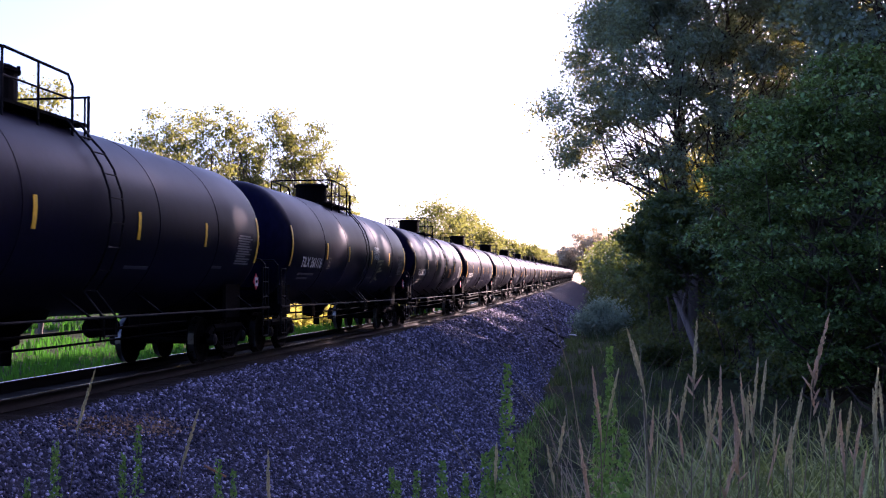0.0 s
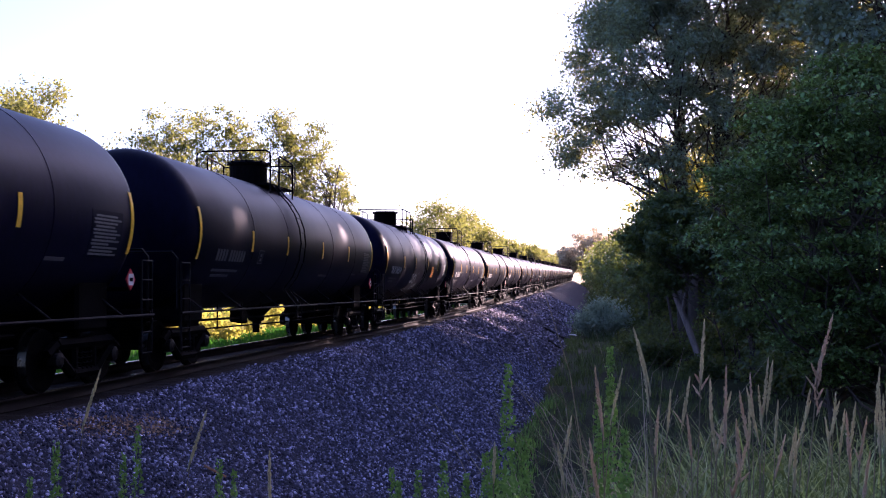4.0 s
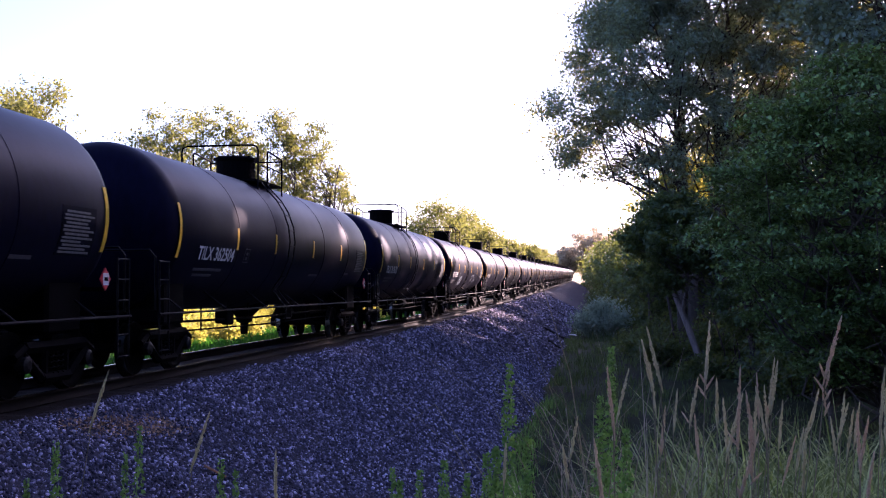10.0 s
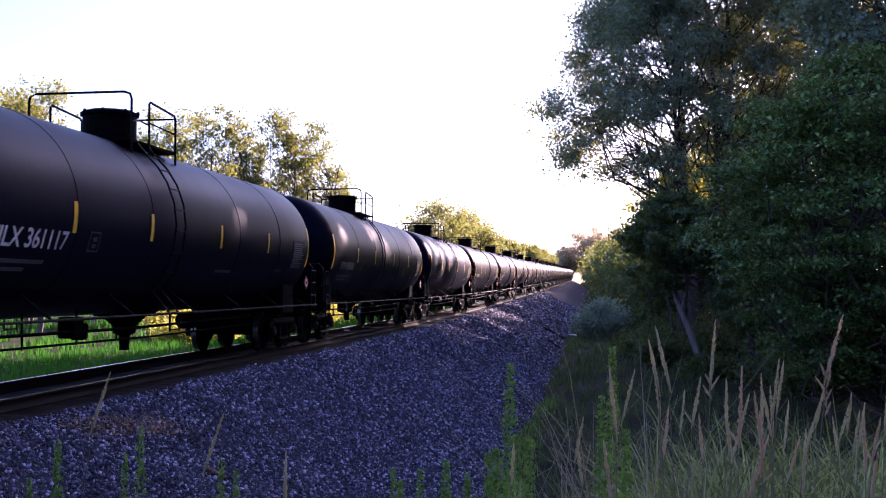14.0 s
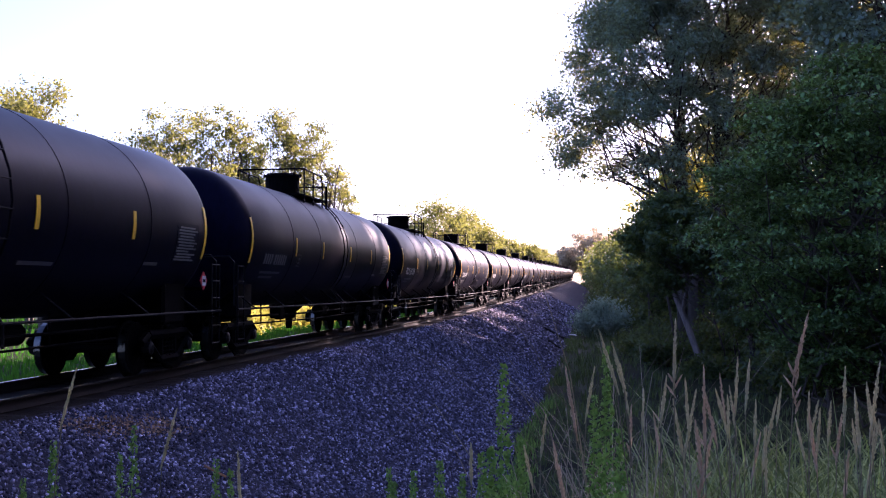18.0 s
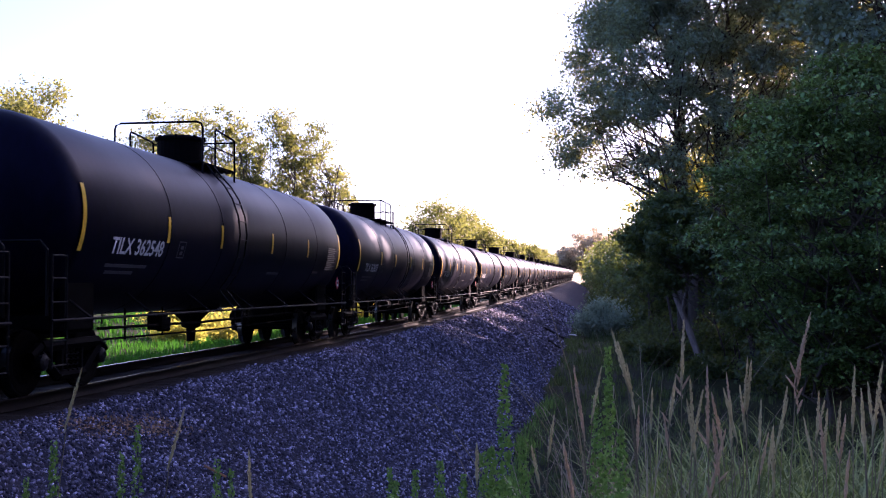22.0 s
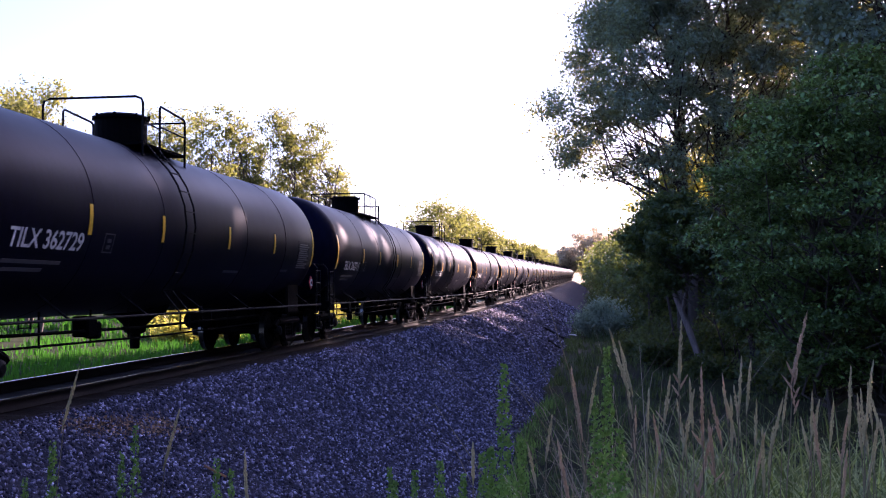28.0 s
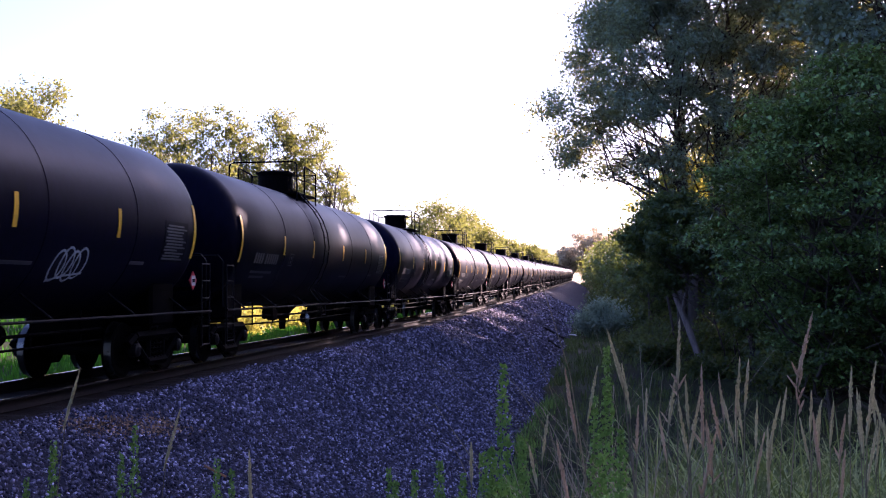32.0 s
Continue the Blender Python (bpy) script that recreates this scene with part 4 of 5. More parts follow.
# ---- loose stones of the ballast ----
def build_stones():
    rng = np.random.default_rng(3)
    shapes = []
    for k in range(10):
        q = np.array([(-1, -1, -1), (1, -1, -1), (1, 1, -1), (-1, 1, -1), (-1, -1, 1), (1, -1, 1), (1, 1, 1), (-1, 1, 1)], float) * 0.62
        q += rng.uniform(-0.36, 0.36, q.shape)
        q[4:] *= rng.uniform(0.55, 0.95)
        shapes.append(q)
    shapes = np.array(shapes)
    quad = np.array([(0, 3, 2, 1), (4, 5, 6, 7), (0, 1, 5, 4), (1, 2, 6, 5), (2, 3, 7, 6), (3, 0, 4, 7)])
    V, n = [], 0
    # (from, to along the line, stones to a square metre, half size)
    for y0, y1, dens, sz in ((8.5, 14, 700, 0.0165), (14, 22, 520, 0.0185), (22, 34, 300, 0.022), (34, 52, 160, 0.027), (52, 80, 40, 0.046), (80, 150, 12, 0.064)):
        m = int((y1 - y0) * 6.2 * dens)
        y = rng.uniform(y0, y1, m)
        u = rng.uniform(1.42, 7.2, m) + 0.12 * np.sin(y * 1.9) * (rng.uniform(0, 1, m) < 0.5)
        x = centre_x(y) + u
        z = ballast_z(x, y)
        keep = z > terrain_z(x, y) - 0.06
        x, y, z = x[keep], y[keep], z[keep]
        m = len(x)
        s = sz * np.minimum(rng.lognormal(0, 0.42, m), 1.9)
        d = rng.normal(size=(m, 4))
        d /= np.linalg.norm(d, axis=1)[:, None]
        w, a, b, c = d.T
        R = np.stack([1 - 2 * (b * b + c * c), 2 * (a * b - c * w), 2 * (a * c + b * w), 2 * (a * b + c * w), 1 - 2 * (a * a + c * c), 2 * (b * c - a * w),
                      2 * (a * c - b * w), 2 * (b * c + a * w), 1 - 2 * (a * a + b * b)], 1).reshape(m, 3, 3)
        pts = shapes[rng.integers(0, 10, m)] * s[:, None, None] * rng.uniform(0.7, 1.35, (m, 1, 3))
        pts = np.einsum("nij,nkj->nki", R, pts) + np.stack([x, y, z + s * 0.25], 1)[:, None, :]
        V.append(pts.reshape(-1, 3))
        n += m
    F = (quad[None] + 8 * np.arange(n)[:, None, None]).reshape(-1, 4)
    o = raw("ballast_stones", np.concatenate(V), F, M_STONE, None)
    tagged(o, "loose angular grey stones covering the slope", "gravel", kind="stuff")


def stone_mat():
    m = mat("angular_stones", (0.13, 0.122, 0.182), 0.8, 0.0, 30.0, 0.2, 120.0, 0.2, (0.165, 0.156, 0.215), spec=0.2)
    t = m.node_tree
    n, l = t.nodes, t.links
    geo = n.new("ShaderNodeNewGeometry")
    ramp = n.new("ShaderNodeValToRGB")
    e = ramp.color_ramp.elements
    e[0].color, e[1].color = (0.16, 0.15, 0.18, 1), (4.6, 4.5, 4.3, 1)
    e.new(0.5).color = (0.6, 0.58, 0.63, 1)
    e.new(0.8).color = (1.5, 1.45, 1.5, 1)
    e.new(0.92).color = (2.9, 2.8, 2.8, 1)
    l.new(geo.outputs["Random Per Island"], ramp.inputs[0])
    mx = n.new("ShaderNodeMix")
    mx.data_type, mx.blend_type = "RGBA", "MULTIPLY"
    mx.inputs["Factor"].default_value = 1.0
    b = n["Principled BSDF"]
    old = b.inputs["Base Color"].links[0].from_socket
    l.new(old, mx.inputs["A"])
    l.new(ramp.outputs[0], mx.inputs["B"])
    l.new(mx.outputs["Result"], b.inputs["Base Color"])
    return m


M_STONE = stone_mat()
build_stones()


# ---- grass ----
def blades(x, y, z, h, w, bend, rng, segs=4):
    """Pointed blades rooted at the places given; they rise, then arch over by bend (1: about level at the tip)."""
    n = len(x)
    a = rng.uniform(0, 2 * math.pi, n)
    side = a + math.pi / 2 + rng.normal(size=n) * 0.5
    lean0 = rng.uniform(0.02, 0.16, n)
    px, pz = np.zeros(n), np.zeros(n)
    V = []
    for k in range(segs + 1):
        t = k / segs
        if k:
            ang = lean0 + bend * 1.9 * ((k - 0.5) / segs) ** 2.2
            px, pz = px + np.sin(ang) * h / segs, pz + np.cos(ang) * h / segs
        cx, cy, cz = x + np.cos(a) * px, y + np.sin(a) * px, z + pz
        ww = w * (1 - t ** 1.8) + 0.0008
        V.append(np.stack([cx - np.cos(side) * ww, cy - np.sin(side) * ww, cz], 1))
        V.append(np.stack([cx + np.cos(side) * ww, cy + np.sin(side) * ww, cz], 1))
    V = np.stack(V, 1)
    k = 2 * (segs + 1)
    q = np.array([(2 * i, 2 * i + 1, 2 * i + 3, 2 * i + 2) for i in range(segs)])
    F = (q[None] + k * np.arange(n)[:, None, None]).reshape(-1, 4)
    return V.reshape(-1, 3), F


def build_grass(name, spots, material, label, seed, segs=4):
    rng = np.random.default_rng(seed)
    V, F, base = [], [], 0
    for x0, x1, y0, y1, n, h, w, bend, clump in spots:
        # blades stand in tufts
        c = max(1, n // clump)
        cx, cy = rng.uniform(x0, x1, c), rng.uniform(y0, y1, c)
        ch = np.minimum(rng.lognormal(0, 0.2, c), 1.2)
        j = rng.integers(0, c, n)
        sp = 0.05 * (1 + 0.06 * (y0 + y1) / 2)
        x, y = cx[j] + rng.normal(size=n) * sp, cy[j] + rng.normal(size=n) * sp
        z = terrain_z(x, y)
        keep = z > ballast_z(x, y) + 0.03
        x, y, z, j = x[keep], y[keep], z[keep], j[keep]
        m = len(x)
        v, f = blades(x, y, z - 0.03, h * ch[j] * rng.uniform(0.6, 1.15, m), w * rng.uniform(0.7, 1.2, m), bend * rng.uniform(0.3, 1.2, m), rng, segs)
        V.append(v)
        F.append(f + base)
        base += len(v)
    o = raw(name, np.concatenate(V), np.concatenate(F), material)
    return tagged(o, label, "grass", kind="stuff")


build_grass("tall_grass", [(0.2, 2.4, 3.5, 5.2, 4200, 1.24, 0.0075, 1.25, 7), (-0.3, 0.3, 3.6, 5.2, 700, 1.1, 0.007, 1.2, 6), (-0.1, 0.6, 5.2, 8.5, 900, 1.1, 0.0085, 1.25, 7), (0.4, 3.6, 5.2, 8.5, 7600, 1.3, 0.009, 1.3, 8), (0.2, 5, 8.5, 11, 2600, 1.1, 0.011, 1.3, 8)], M_GRASS, "tall green grass with arching blades on the bank", 8, 7)
build_grass("ditch_grass", [(-1.0, 8, 10, 22, 2600, 0.6, 0.012, 1.0, 8), (-2.4, 9, 22, 40, 2600, 0.5, 0.014, 0.8, 8), (-2.6, 4.5, 40, 80, 3000, 0.5, 0.022, 0.7, 8), (-3, 2.0, 80, 160, 2200, 0.7, 0.04, 0.6, 8)], M_DITCH, "rank grass in the ditch, its shade put into a darker green", 18)
build_grass("dry_grass", [(0.0, 3.5, 3.8, 8, 160, 1.15, 0.003, 1.1, 6), (-0.25, 0.25, 4.2, 5.4, 300, 2.05, 0.002, 1.15, 20)], M_STRAW, "dry arching grass straws among the green", 9)
build_grass("foot_grass", [(-3.9, -1.2, 12.5, 21, 4200, 0.28, 0.006, 0.6, 20), (-3.2, -1.4, 21, 40, 2600, 0.35, 0.01, 0.6, 16)], M_WEED, "short green weeds at the foot of the ballast", 10)
build_grass("meadow_grass", [(-19, -12.2, 18, 60, 13000, 0.34, 0.02, 0.5, 10), (-40, -19, 25, 90, 8000, 0.4, 0.045, 0.5, 8), (-17, -12.2, 60, 110, 3000, 0.4, 0.045, 0.5, 8)], M_GRASS_L, "bright sunlit meadow grass beyond the railway", 12, 2)


# ---- seed stalks and weeds, which sway in the wind ----
WIND = [(0, 55), (1, -25), (2, -2), (3, 55), (3.5, 90), (4.5, 60), (5.5, 85), (6, 32), (7, 64), (8, 150), (9, 13), (10, 104), (11, 66), (12, 66), (13, 20), (14, 123), (14.5, 100), (15.5, 90), (16.5, 120),
        (17, 30), (18, -21), (19, 28), (20, 5), (21, -53), (22, 5), (23, -100), (24, -69), (25, -3), (26.2, 15), (27.5, 0), (28, -12), (29, 5), (30, -6), (31, -3), (32, -9)]
SWAYING = []


def spike(bm, length, r, rng, tilt=(0, 0), at=(0, 0, 0), n=90):
    """A dense tapering flower head of small scales round its stalk."""
    at = Vector(at)
    ax = Vector((tilt[0], tilt[1], 1)).normalized()
    s1 = ax.cross(Vector((0.3, 1, 0.1))).normalized()
    s2 = ax.cross(s1)
    # the solid core of the head
    rod(bm, [at + ax * length * k / 5 for k in range(6)], r * 0.6, 7, 0.25)
    rod(bm, [at - ax * length * 0.22, at - ax * length * 0.1, at], r * 0.2, 7, 3.0)
    for k in range(n):
        t = rng.random()
        a = rng.uniform(0, 6.283)
        rr = r * (math.sin(math.pi * min(1, 0.12 + 0.88 * t) ** 0.8) ** 0.7 * 0.9 + 0.12)
        o = s1 * math.cos(a) + s2 * math.sin(a)
        p = at + ax * length * t + o * rr * rng.uniform(0.2, 0.8)
        q = p + ax * rng.uniform(0.006, 0.011) + o * rr * 0.22
        w = ax.cross(o) * rng.uniform(0.0012, 0.002)
        bm.faces.new([bm.verts.new(v) for v in (p - w, p + w, q)])
        bm.faces.new([bm.verts.new(v) for v in (p - o * 0.0015, p + o * 0.0015, q)])
    return bm


def build_stalk(x, y, tip_z, head, seed, branches=0, red=False, lean=0.0, swing=0.6, thick=1.0, ground=None):
    rng = random.Random(seed)
    z0 = float(terrain_z(np.array([x]), np.array([y]))[0]) - 0.02 if ground is None else ground
    h = tip_z - z0
    st = tagged(new("grass_stalk"), "reddish-tan seed stalk of tall grass" if red else "pale tan seed stalk of tall grass", "grass stalk", "seed stalks on the bank")
    head *= 1.2
    hs = h - head
    cx = lean
    pts = [(cx * (k / 6) ** 2 * 0.8, 0.02 * math.sin(k), hs * k / 6) for k in range(7)]
    part("stem", rod(bmesh.new(), pts, 0.0022 * thick, 5, 0.6), M_STEM, st)
    top = pts[-1]
    sh = part("seed_head", spike(bmesh.new(), head, 0.0062 * thick, rng, (cx * 2.4, 0), top, 150), M_HEADR if red else M_HEAD, st)
    for k in range(branches):
        a = 1 if k % 2 else -1
        zz = top[2] - 0.012 - 0.016 * k
        part("side_spike", spike(bmesh.new(), rng.uniform(0.022, 0.04), 0.0032, rng, (a * rng.uniform(0.2, 0.8), rng.uniform(-0.5, 0.5)), (top[0], top[1], zz), 44), M_HEADR, sh)
    # a long blade or two on the stem
    v, f = blades(np.array([top[0] * 0.3] * 2), np.array([0.0] * 2), np.array([hs * 0.3, hs * 0.5]), np.array([0.3, 0.25]), np.array([0.005] * 2), np.array([0.9, 0.8]), np.random.default_rng(seed))
    raw("leaf", v, f, M_GRASS, st)
    x -= head * cx * 2.2
    st.location = (x, y, z0)
    SWAYING.append((st, (x, y, z0), swing / h, seed))
    return st


def build_weed(x, y, tip_z, r, seed, n=420, ground=None):
    """An upright leafy weed that narrows to its top."""
    rng = np.random.default_rng(seed)
    z0 = float(terrain_z(np.array([x]), np.array([y]))[0]) - 0.02 if ground is None else ground
    h = tip_z - z0
    w = tagged(new("leafy_weed"), "upright bright green leafy weed on the bank", "weed", "weeds on the bank")
    bm = rod(bmesh.new(), [(0.01 * math.sin(k), 0.01 * math.cos(k * 2), h * k / 6 * 0.99) for k in range(7)], 0.004, 5, 0.3)
    part("stem", bm, M_WEED, w)
    n = int(n * 1.5)
    t = rng.uniform(0.15, 1, n) ** 0.8
    a = rng.uniform(0, 6.283, n)
    q = 0.85 * r * (1.05 - t) ** 0.75 * rng.uniform(0.15, 1.0, n) + 0.004
    P = np.stack([np.cos(a) * q, np.sin(a) * q, t * h - 0.25 * q], 1)
    v, f = leaf_quads(P, 0.009 + 0.015 * (1 - t), rng, 0.9)
    raw("leaves", v, f, M_WEED, w)
    w.location = (x, y, z0)
    SWAYING.append((w, (x, y, z0), 0.12 / h, seed))
    return w

# seed stalks: place, height of the tip, length of the head, side spikes, reddish
build_stalk(0.417, 2.6, 1.409, 0.115, 200, 6, True, 0.1)
build_stalk(0.197, 2.7, 1.385, 0.115, 201, 3, False, 0.02)
build_stalk(0.133, 2.7, 1.367, 0.11, 202, 0, False, -0.12)
build_stalk(0.143, 2.9, 1.326, 0.1, 203, 0, False, -0.1)
build_stalk(-0.004, 2.6, 1.279, 0.12, 204, 0, True, -0.06)
build_stalk(-0.016, 2.3, 1.144, 0.11, 205, 0, True, -0.07)
build_stalk(0.260, 2.6, 1.28, 0.14, 206, 1, True, 0.0)
build_stalk(0.388, 3.1, 1.269, 0.12, 207, 1, False, 0.03)
build_stalk(0.399, 3.1, 1.261, 0.1, 208, 0, False, 0.04)
build_stalk(0.642, 2.9, 1.261, 0.12, 209, 0, False, 0.02)
build_stalk(0.603, 2.6, 1.294, 0.13, 210, 0, False, 0.06)
build_stalk(0.428, 3.0, 1.195, 0.1, 211, 0, False, -0.1)
build_stalk(0.282, 3.1, 1.21, 0.1, 212, 0, False, -0.02)
build_stalk(0.179, 3.2, 1.208, 0.1, 213, 1, False, 0.06)
build_stalk(0.375, 2.9, 1.193, 0.1, 214, 0, True, -0.08)
build_stalk(0.411, 3.3, 1.147, 0.11, 215, 0, False, 0.0)
build_stalk(0.201, 2.8, 1.209, 0.12, 216, 0, False, 0.08)
build_stalk(0.287, 3.0, 1.168, 0.12, 217, 0, False, -0.06)
build_stalk(0.510, 3.6, 1.101, 0.11, 218, 0, False, 0.02)
build_stalk(0.475, 3.3, 1.14, 0.11, 219, 0, False, 0.1)
build_stalk(0.605, 2.9, 1.141, 0.11, 220, 0, True, -0.04)
build_stalk(0.710, 3.5, 1.11, 0.1, 221, 0, False, 0.04)
build_stalk(0.986, 3.7, 1.131, 0.1, 222, 0, False, -0.1)
build_stalk(0.764, 3.2, 1.16, 0.12, 223, 0, False, -0.02)
build_stalk(0.683, 3.3, 1.093, 0.1, 224, 1, True, 0.06)
build_stalk(0.722, 3.6, 1.048, 0.1, 225, 0, False, -0.08)
build_stalk(0.437, 2.8, 1.113, 0.12, 226, 0, False, 0.0)
build_stalk(0.686, 3.0, 1.113, 0.13, 227, 0, False, 0.08)
build_stalk(0.250, 3.4, 1.075, 0.1, 228, 0, True, -0.06)
build_stalk(0.122, 3.5, 1.089, 0.11, 229, 1, True, 0.02)
build_stalk(0.210, 2.6, 1.136, 0.12, 230, 2, True, 0.1)
build_stalk(0.307, 2.7, 1.144, 0.1, 231, 2, True, -0.04)
build_stalk(-1.584, 3.0, 1.241, 0.13, 232, 0, False, 0.12)
build_stalk(-1.237, 2.9, 1.137, 0.12, 233, 0, False, 0.12)
build_stalk(-0.867, 2.7, 1.049, 0.12, 234, 0, False, -0.02)
build_stalk(-0.175, 3.2, 1.091, 0.09, 235, 0, False, 0.06)
build_stalk(-0.103, 3.0, 1.032, 0.08, 236, 0, False, -0.08)
build_stalk(-0.331, 3.0, 1.037, 0.08, 237, 0, False, 0.0)
build_stalk(-0.050, 3.4, 1.221, 0.12, 238, 0, False, 0.08)
build_stalk(0.146, 3.3, 1.237, 0.11, 239, 0, False, -0.06)
build_stalk(0.163, 3.6, 1.134, 0.1, 240, 0, False, 0.02)
_r = random.Random(41)
for k in range(18):
    build_stalk(_r.uniform(0.45, 1.0), _r.uniform(2.9, 3.9), _r.uniform(0.98, 1.2), _r.uniform(0.08, 0.12), 260 + k, 0, k % 4 == 0, _r.uniform(-0.06, 0.12))
# leafy weeds: place, height of the top, spread
build_weed(-0.33, 4.0, 1.186, 0.12, 300, 700)
build_weed(0.051, 4.2, 1.245, 0.1, 301, 700)
build_weed(-1.849, 4.2, 0.918, 0.09, 302, 420)
build_weed(-2.203, 4.2, 0.848, 0.1, 303, 700)
build_weed(-1.359, 3.8, 0.852, 0.07, 304, 420)
build_weed(-2.159, 3.9, 0.751, 0.06, 305, 420)
build_weed(-0.625, 4.4, 0.764, 0.12, 306, 700)
build_weed(-0.764, 4.6, 0.689, 0.1, 307, 700)
build_weed(-0.913, 4.8, 0.663, 0.08, 308, 420)
build_weed(-0.35, 3.7, 0.927, 0.1, 309, 700)
build_weed(-0.451, 4.4, 0.802, 0.12, 310, 700)
build_weed(-0.29, 4.4, 0.873, 0.12, 311, 700)
build_weed(0.006, 4.0, 1.074, 0.12, 312, 700)
build_weed(0.091, 3.8, 0.978, 0.1, 313, 700)
build_weed(-2.0, 4.4, 0.776, 0.08, 314, 420)
build_weed(-1.375, 4.0, 0.782, 0.06, 315, 420)
build_weed(-0.508, 4.2, 0.748, 0.1, 316, 700)
build_weed(-0.776, 4.2, 0.716, 0.1, 317, 700)

# dead leaves and chaff blown together on the slope
_q = np.random.default_rng(77)
_n = 900
_a = _q.uniform(0, 1, _n)
_x, _y = -6.65 + 0.6 * _a + 0.14 * _q.normal(size=_n), 13.2 + 2.1 * _a + 0.3 * _q.normal(size=_n)
_z = ballast_z(_x, _y) + 0.035
_v, _f = leaf_quads(np.stack([_x, _y, _z], 1), 0.022, _q, 0.25)
tagged(raw("dead_leaves", _v, _f, leaf_mat("dead_brown_leaves", (0.16, 0.08, 0.045), (0.6, 0.4, 0.24), (0.3, 0.15, 0.06), 0.2)), "brown dead leaves scattered over the ballast", "dead leaves", kind="stuff")

BOARD = (-5.11, 14.18)
STICKS = [((-4.63, 117.1), (-3.08, 113.4)), ((-3.6, 80.3), (-1.6, 78.4)), ((-3.7, 95.8), (-2.45, 93.3)), ((-2.86, 70.2), (-2.17, 68.8)), ((-2.1, 87.6), (-1.6, 85.3))]   # both ends of each
# a broken board and fallen sticks on the slope
bm = bmesh.new()
for k in range(3):
    box(bm, -0.16, 0.16, -0.05 + 0.045 * k, -0.012 + 0.045 * k, 0.0, 0.03, 0.004)
board = tagged(part("broken_board", bm, M_WOOD), "broken reddish-brown piece of a board lying on the ballast", "board")
board.matrix_basis = pose(BOARD[0], BOARD[1], float(ballast_z(np.array(BOARD[0]), np.array(BOARD[1]))) + 0.05, 0, 30, 35)
scrap = bmesh.new()
box(scrap, -0.3, 0.3, -0.12, 0.12, 0.0, 0.05, 0.015)
tagged(part("white_scrap", scrap, M_WHITE), "small flat white scrap lying at the foot of the slope", "litter").matrix_basis = pose(-1.55, 80.0, float(max(ballast_z(np.array(-1.55), np.array(80.0)), terrain_z(np.array(-1.55), np.array(80.0)))) + 0.5, 12, 6, 20)
for ends in STICKS:
    pts = []
    for w in (0.0, 0.3, 0.6, 1.0):
        x, y = (np.array(p + (q - p) * w) for p, q in zip(*ends))
        pts.append((float(x) + 0.04 * math.sin(9 * w), float(y), float(max(ballast_z(x, y), terrain_z(x, y))) + 0.09))
    tagged(part("fallen_stick", rod(bmesh.new(), pts, 0.085, 7, 0.7), M_TIE, None), "dark weathered stick lying on the ballast slope", "stick")


# ---- numbers and paint on the cars ----
NUMBERS = {1: "361116", 2: "360325", 3: "363154", 5: "360264", 6: "361167", 7: "361027", 8: "362506", 9: "362504", 10: "362622", 11: "362585", 12: "361117",
           17: "361096", 18: "362757", 19: "362548", 20: "362637", 21: "362684", 22: "362573", 24: "362729", 25: "362711", 26: "360956", 27: "361082"}


def scribble(parent, loops, width, material, name="graffiti"):
    """Sprayed strokes: ribbons that follow curves on the shell."""
    bm = bmesh.new()
    for pts in loops:
        pts = [Vector(p) for p in pts]
        prev = None
        for k, p in enumerate(pts):
            d = (pts[min(k + 1, len(pts) - 1)] - pts[max(0, k - 1)]).normalized() * width
            a, b = (p.x - d.y, p.y + d.x), (p.x + d.y, p.y - d.x)
            pair = (bm.verts.new(on_tank(*a, 0.008)), bm.verts.new(on_tank(*b, 0.008)))
            if prev:
                bm.faces.new((prev[0], prev[1], pair[1], pair[0]))
            prev = pair
    return part(name, bm, material, parent, "sprayed scribble on the tank")


def loop(cx, cy, rx, ry, turn=0.0, n=22, arc=1.0):
    return [(cx + rx * math.cos(turn + k / n * 6.283 * arc), cy + ry * math.sin(turn + k / n * 6.283 * arc)) for k in range(n + 1)]


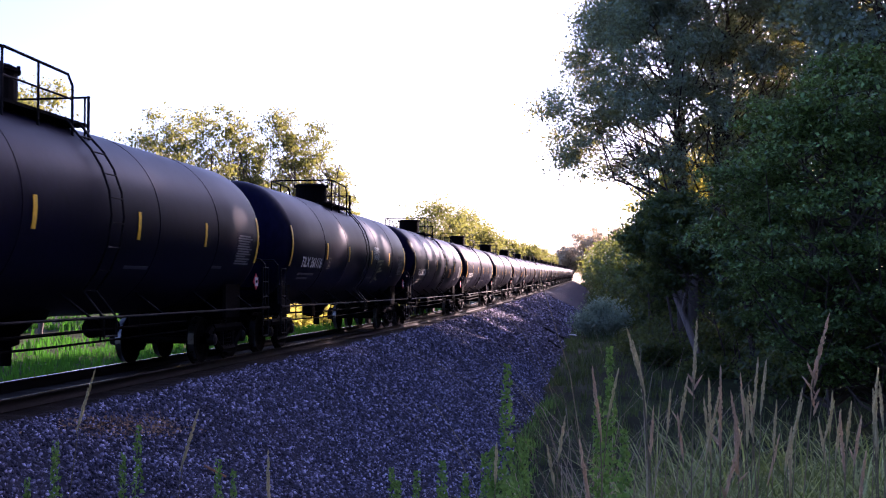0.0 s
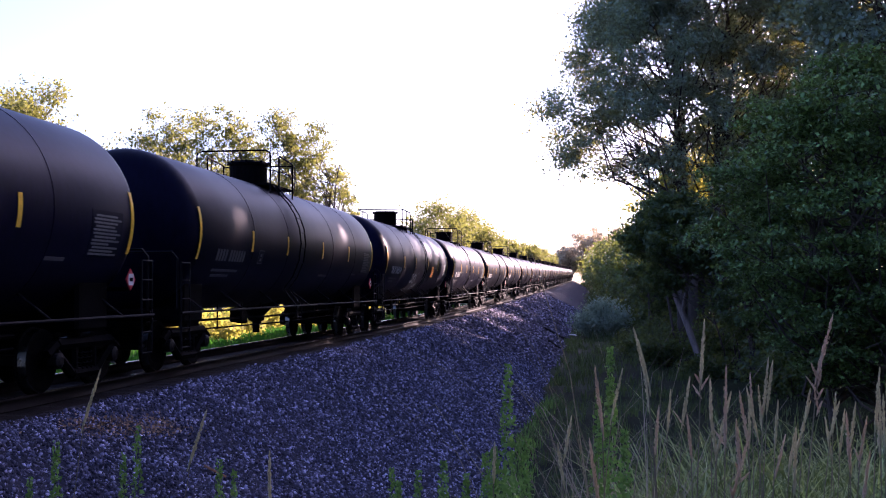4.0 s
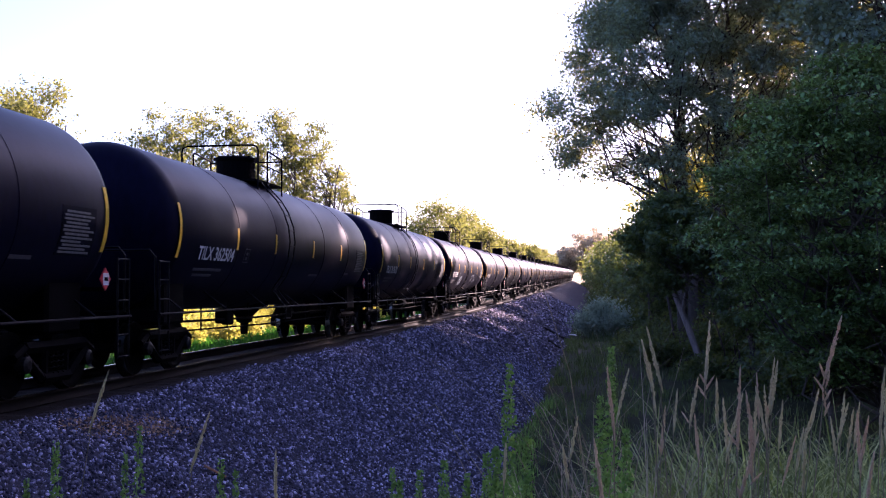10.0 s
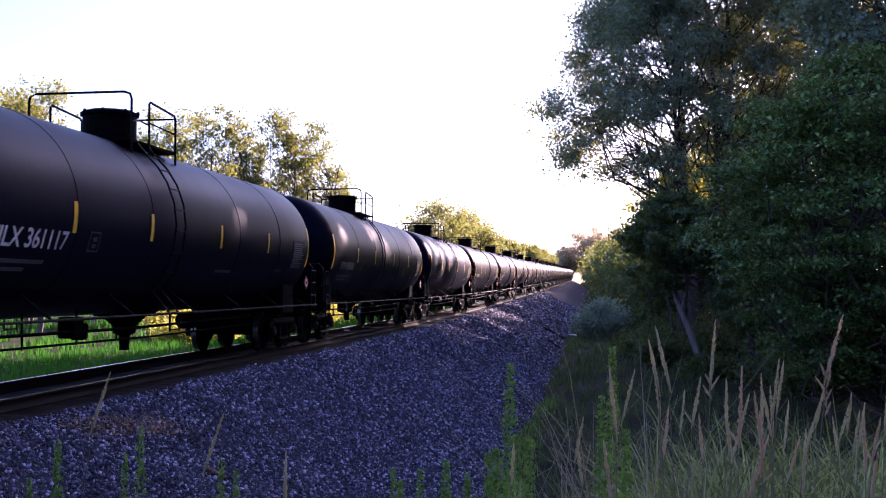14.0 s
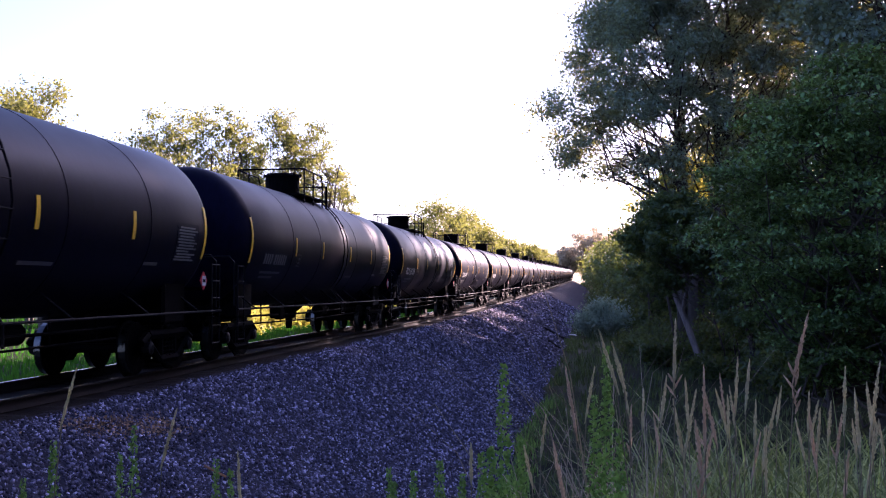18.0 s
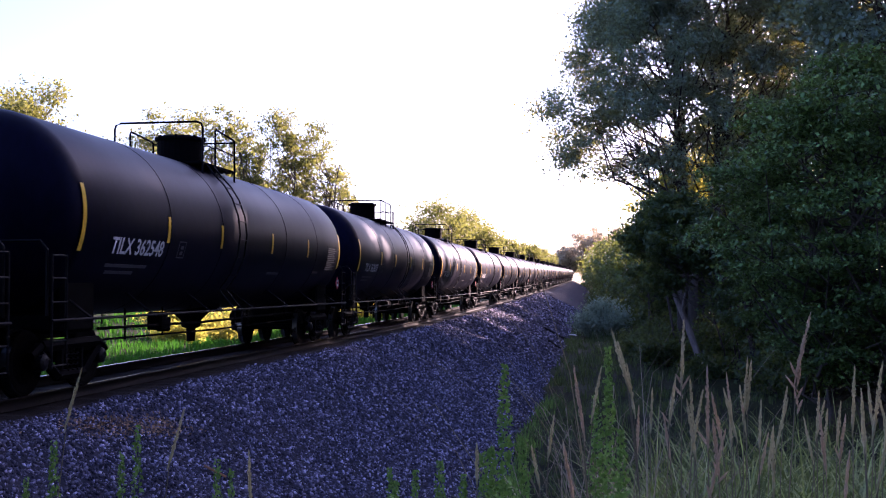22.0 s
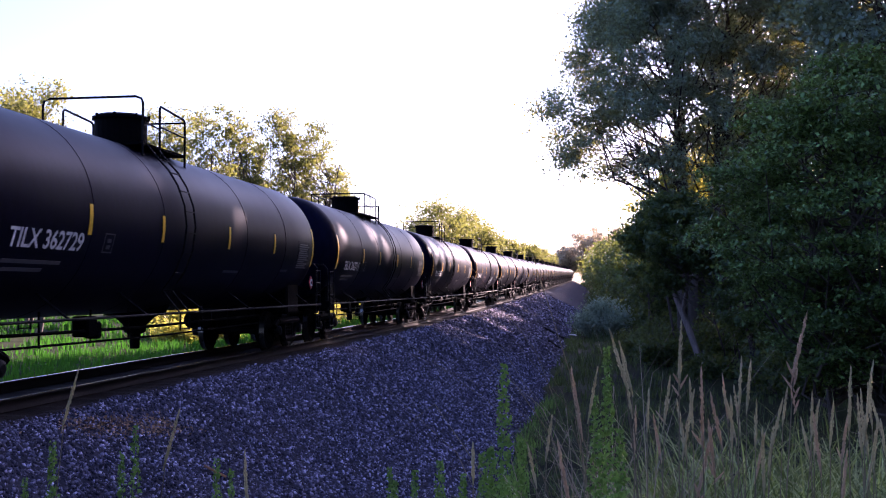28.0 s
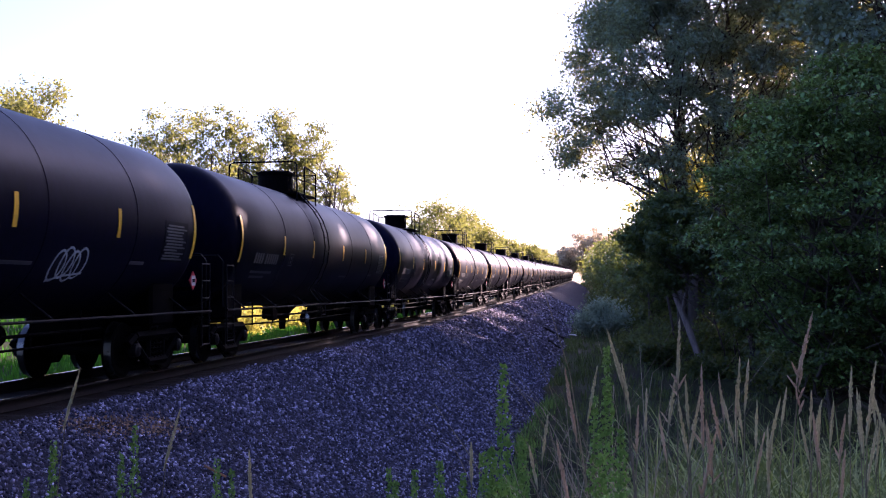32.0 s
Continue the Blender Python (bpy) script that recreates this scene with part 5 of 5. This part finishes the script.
M_SPRAY = mat("pale_blue_spray_paint", (0.34, 0.4, 0.46), 0.6, 0.0, 10.0, 0.3, 60.0, 0.02)
M_SPRAYY = mat("dull_yellow_spray_paint", (0.2, 0.19, 0.1), 0.6, 0.0, 10.0, 0.3, 60.0, 0.02)
M_SPRAYR = mat("dull_red_spray_paint", (0.12, 0.045, 0.04), 0.6, 0.0, 10.0, 0.3, 60.0, 0.02)
for i, c in CARS:
    if i in NUMBERS:
        build_lettering("TILX " + NUMBERS[i], 0.36, -6.72, -0.55, c, "lettering", M_WHITE, "white stencilled reporting mark and number")
    elif 0 <= i <= 34:
        # two words of small strokes too blurred to read
        for y0, n in ((-6.7, 4), (-5.95, 6)):
            bm = bmesh.new()
            for k in range(n):
                patch(bm, y0 + 0.16 * k, y0 + 0.16 * k + 0.11, -0.55, -0.32, 0.006, 2)
            part("lettering_bar", bm, M_DIM, c, "blurred white number")
    if 0 <= i <= 34:
        fr = bmesh.new()
        for y0, y1, u0, u1 in ((-4.12, -3.8, -0.56, -0.54), (-4.12, -3.8, -0.28, -0.26), (-4.12, -4.1, -0.54, -0.28), (-3.82, -3.8, -0.54, -0.28), (-4.02, -3.9, -0.5, -0.44), (-4.02, -3.9, -0.4, -0.34)):
            patch(fr, y0, y1, u0, u1, 0.006, 1)
        part("stencil_box", fr, M_DIM, c, "small stencilled box")
        for y0, y1, u in ((-6.7, -5.2, -0.78), (-6.6, -5.6, -0.9), (1.4, 2.3, -0.8), (5.2, 5.75, -0.72)):
            part("stencil_line", patch(bmesh.new(), y0, y1, u, u + 0.055, 0.006, 1), M_DIM, c)
        # hazard placard on a bracket near the far end
        bm = bmesh.new()
        turn = Matrix.Translation((1.42, 7.8, 1.62)) @ Matrix.Rotation(math.pi / 4, 4, "X")
        bmesh.ops.create_cube(bm, size=1.0, matrix=turn @ Matrix.Diagonal((0.02, 0.24, 0.24, 1)))
        pl = part("placard", bm, M_RED, c, "red diamond hazard placard with a white field")
        part("mark", box(bmesh.new(), 1.431, 1.435, 7.71, 7.89, 1.53, 1.71), M_WHITE, pl)
        part("digit_bar", box(bmesh.new(), 1.436, 1.439, 7.74, 7.86, 1.59, 1.65), M_FRAME, pl)
        part("placard_bracket", box(bmesh.new(), 1.0, 1.41, 7.76, 7.84, 1.44, 1.5), M_FRAME, c)
    if i == 1:
        scribble(c, [loop(2.0 + 0.16 * k, 0.05, 0.08, 0.2, 0.6 * k) for k in range(5)], 0.014, M_SPRAY)
        scribble(c, [[(2.6, -0.2), (3.5, -0.16), (3.5, -0.5), (2.75, -0.55), (2.7, -0.75), (3.3, -0.85)], [(2.9, -0.3), (3.3, -0.28), (3.25, -0.42), (2.9, -0.44)], [(2.6, -0.2), (2.65, -0.95), (3.0, -0.7)]], 0.035, M_SPRAYY)
    if i in (2, 5):
        sign = part("orange_notice", patch(bmesh.new(), 2.75, 3.3, -0.62, -0.16, 0.006), M_ORANGE, c, "orange notice sheet on the tank")
        for k in range(4):
            part("notice_line", patch(bmesh.new(), 2.82, 3.2, -0.54 + 0.09 * k, -0.525 + 0.09 * k, 0.009, 1), M_FRAME, sign)
    if i == 5:
        scribble(c, [loop(-1.75, -0.72, 0.19, 0.18), [(-1.94, -0.56), (-2.05, -1.25)], loop(-1.2, -0.74, 0.19, 0.18), [(-1.39, -0.58), (-1.5, -1.3)], [(-0.9, -0.55), (-0.8, -0.85), (-0.45, -0.45), (-0.8, -1.25), (-0.15, -0.95)]], 0.026, M_SPRAY)
    if i in (11, 27):
        x0 = -3.4 if i == 11 else 3.0
        scribble(c, [loop(x0 + 0.2 * k, -0.8 + 0.05 * (k % 2), 0.17, 0.24, k) for k in range(4)] + [[(x0 - 0.1, -1.05), (x0 + 0.3, -0.95), (x0 + 0.8, -0.9)]], 0.018, M_SPRAY)
    if i == 11:
        scribble(c, [[(1.75, -0.85), (2.1, -0.45), (2.15, -0.9), (1.85, -0.7), (2.3, -0.65), (2.4, -0.9)], [(2.4, -0.45), (2.85, -0.45)], [(2.6, -0.45), (2.55, -0.95)], [(2.85, -0.95), (2.95, -0.5), (3.1, -0.9), (3.2, -0.5), (3.7, -0.8)]], 0.022, M_SPRAY)
    if i == 27:
        scribble(c, [loop(-2.4 + 0.35 * k, -0.75, 0.15, 0.28, k * 2.0, 18, 0.7) for k in range(4)], 0.02, M_SPRAYR)


# ---- what moves ----
def motions():
    for i, c in CARS:
        walk(c, [(t, line_pose(centre_at(i, t))) for t in range(0, 33, 1)])
        if not 0 <= i <= 30:
            continue
        # wheels turn while the car rolls past
        spell = [k for k in range(0, 961) if -4 < centre_at(i, k / 30) < 52]
        if not spell:
            continue
        for truck in c.children:
            if not truck.name.startswith("truck"):
                continue
            for w in truck.children:
                if not w.name.startswith("wheelset"):
                    continue
                y = w.location.y
                rows = [(k / 30, pose(0, y, 0.457, math.degrees(-centre_at(i, k / 30) / 0.457))) for k in spell]
                if spell[0] > 0:
                    rows.insert(0, (0.0, rows[0][1]))
                if spell[-1] < 960:
                    rows.append((32.0, rows[-1][1]))
                walk(w, rows)
    # stalks and weeds lean in the gusts
    for ob, at, gain, seed in SWAYING:
        rng = random.Random(seed)
        own = rng.uniform(0.75, 1.2)
        rows = []
        for t, g in WIND:
            g = g * own + rng.gauss(0, 7)
            push = g * 2.65 / 1911 * gain
            rows.append((t, pose(*at, math.degrees(rng.gauss(0, 0.004)) - abs(push) * 8, math.degrees(math.atan(push)), 0)))
        walk(ob, rows)


motions()
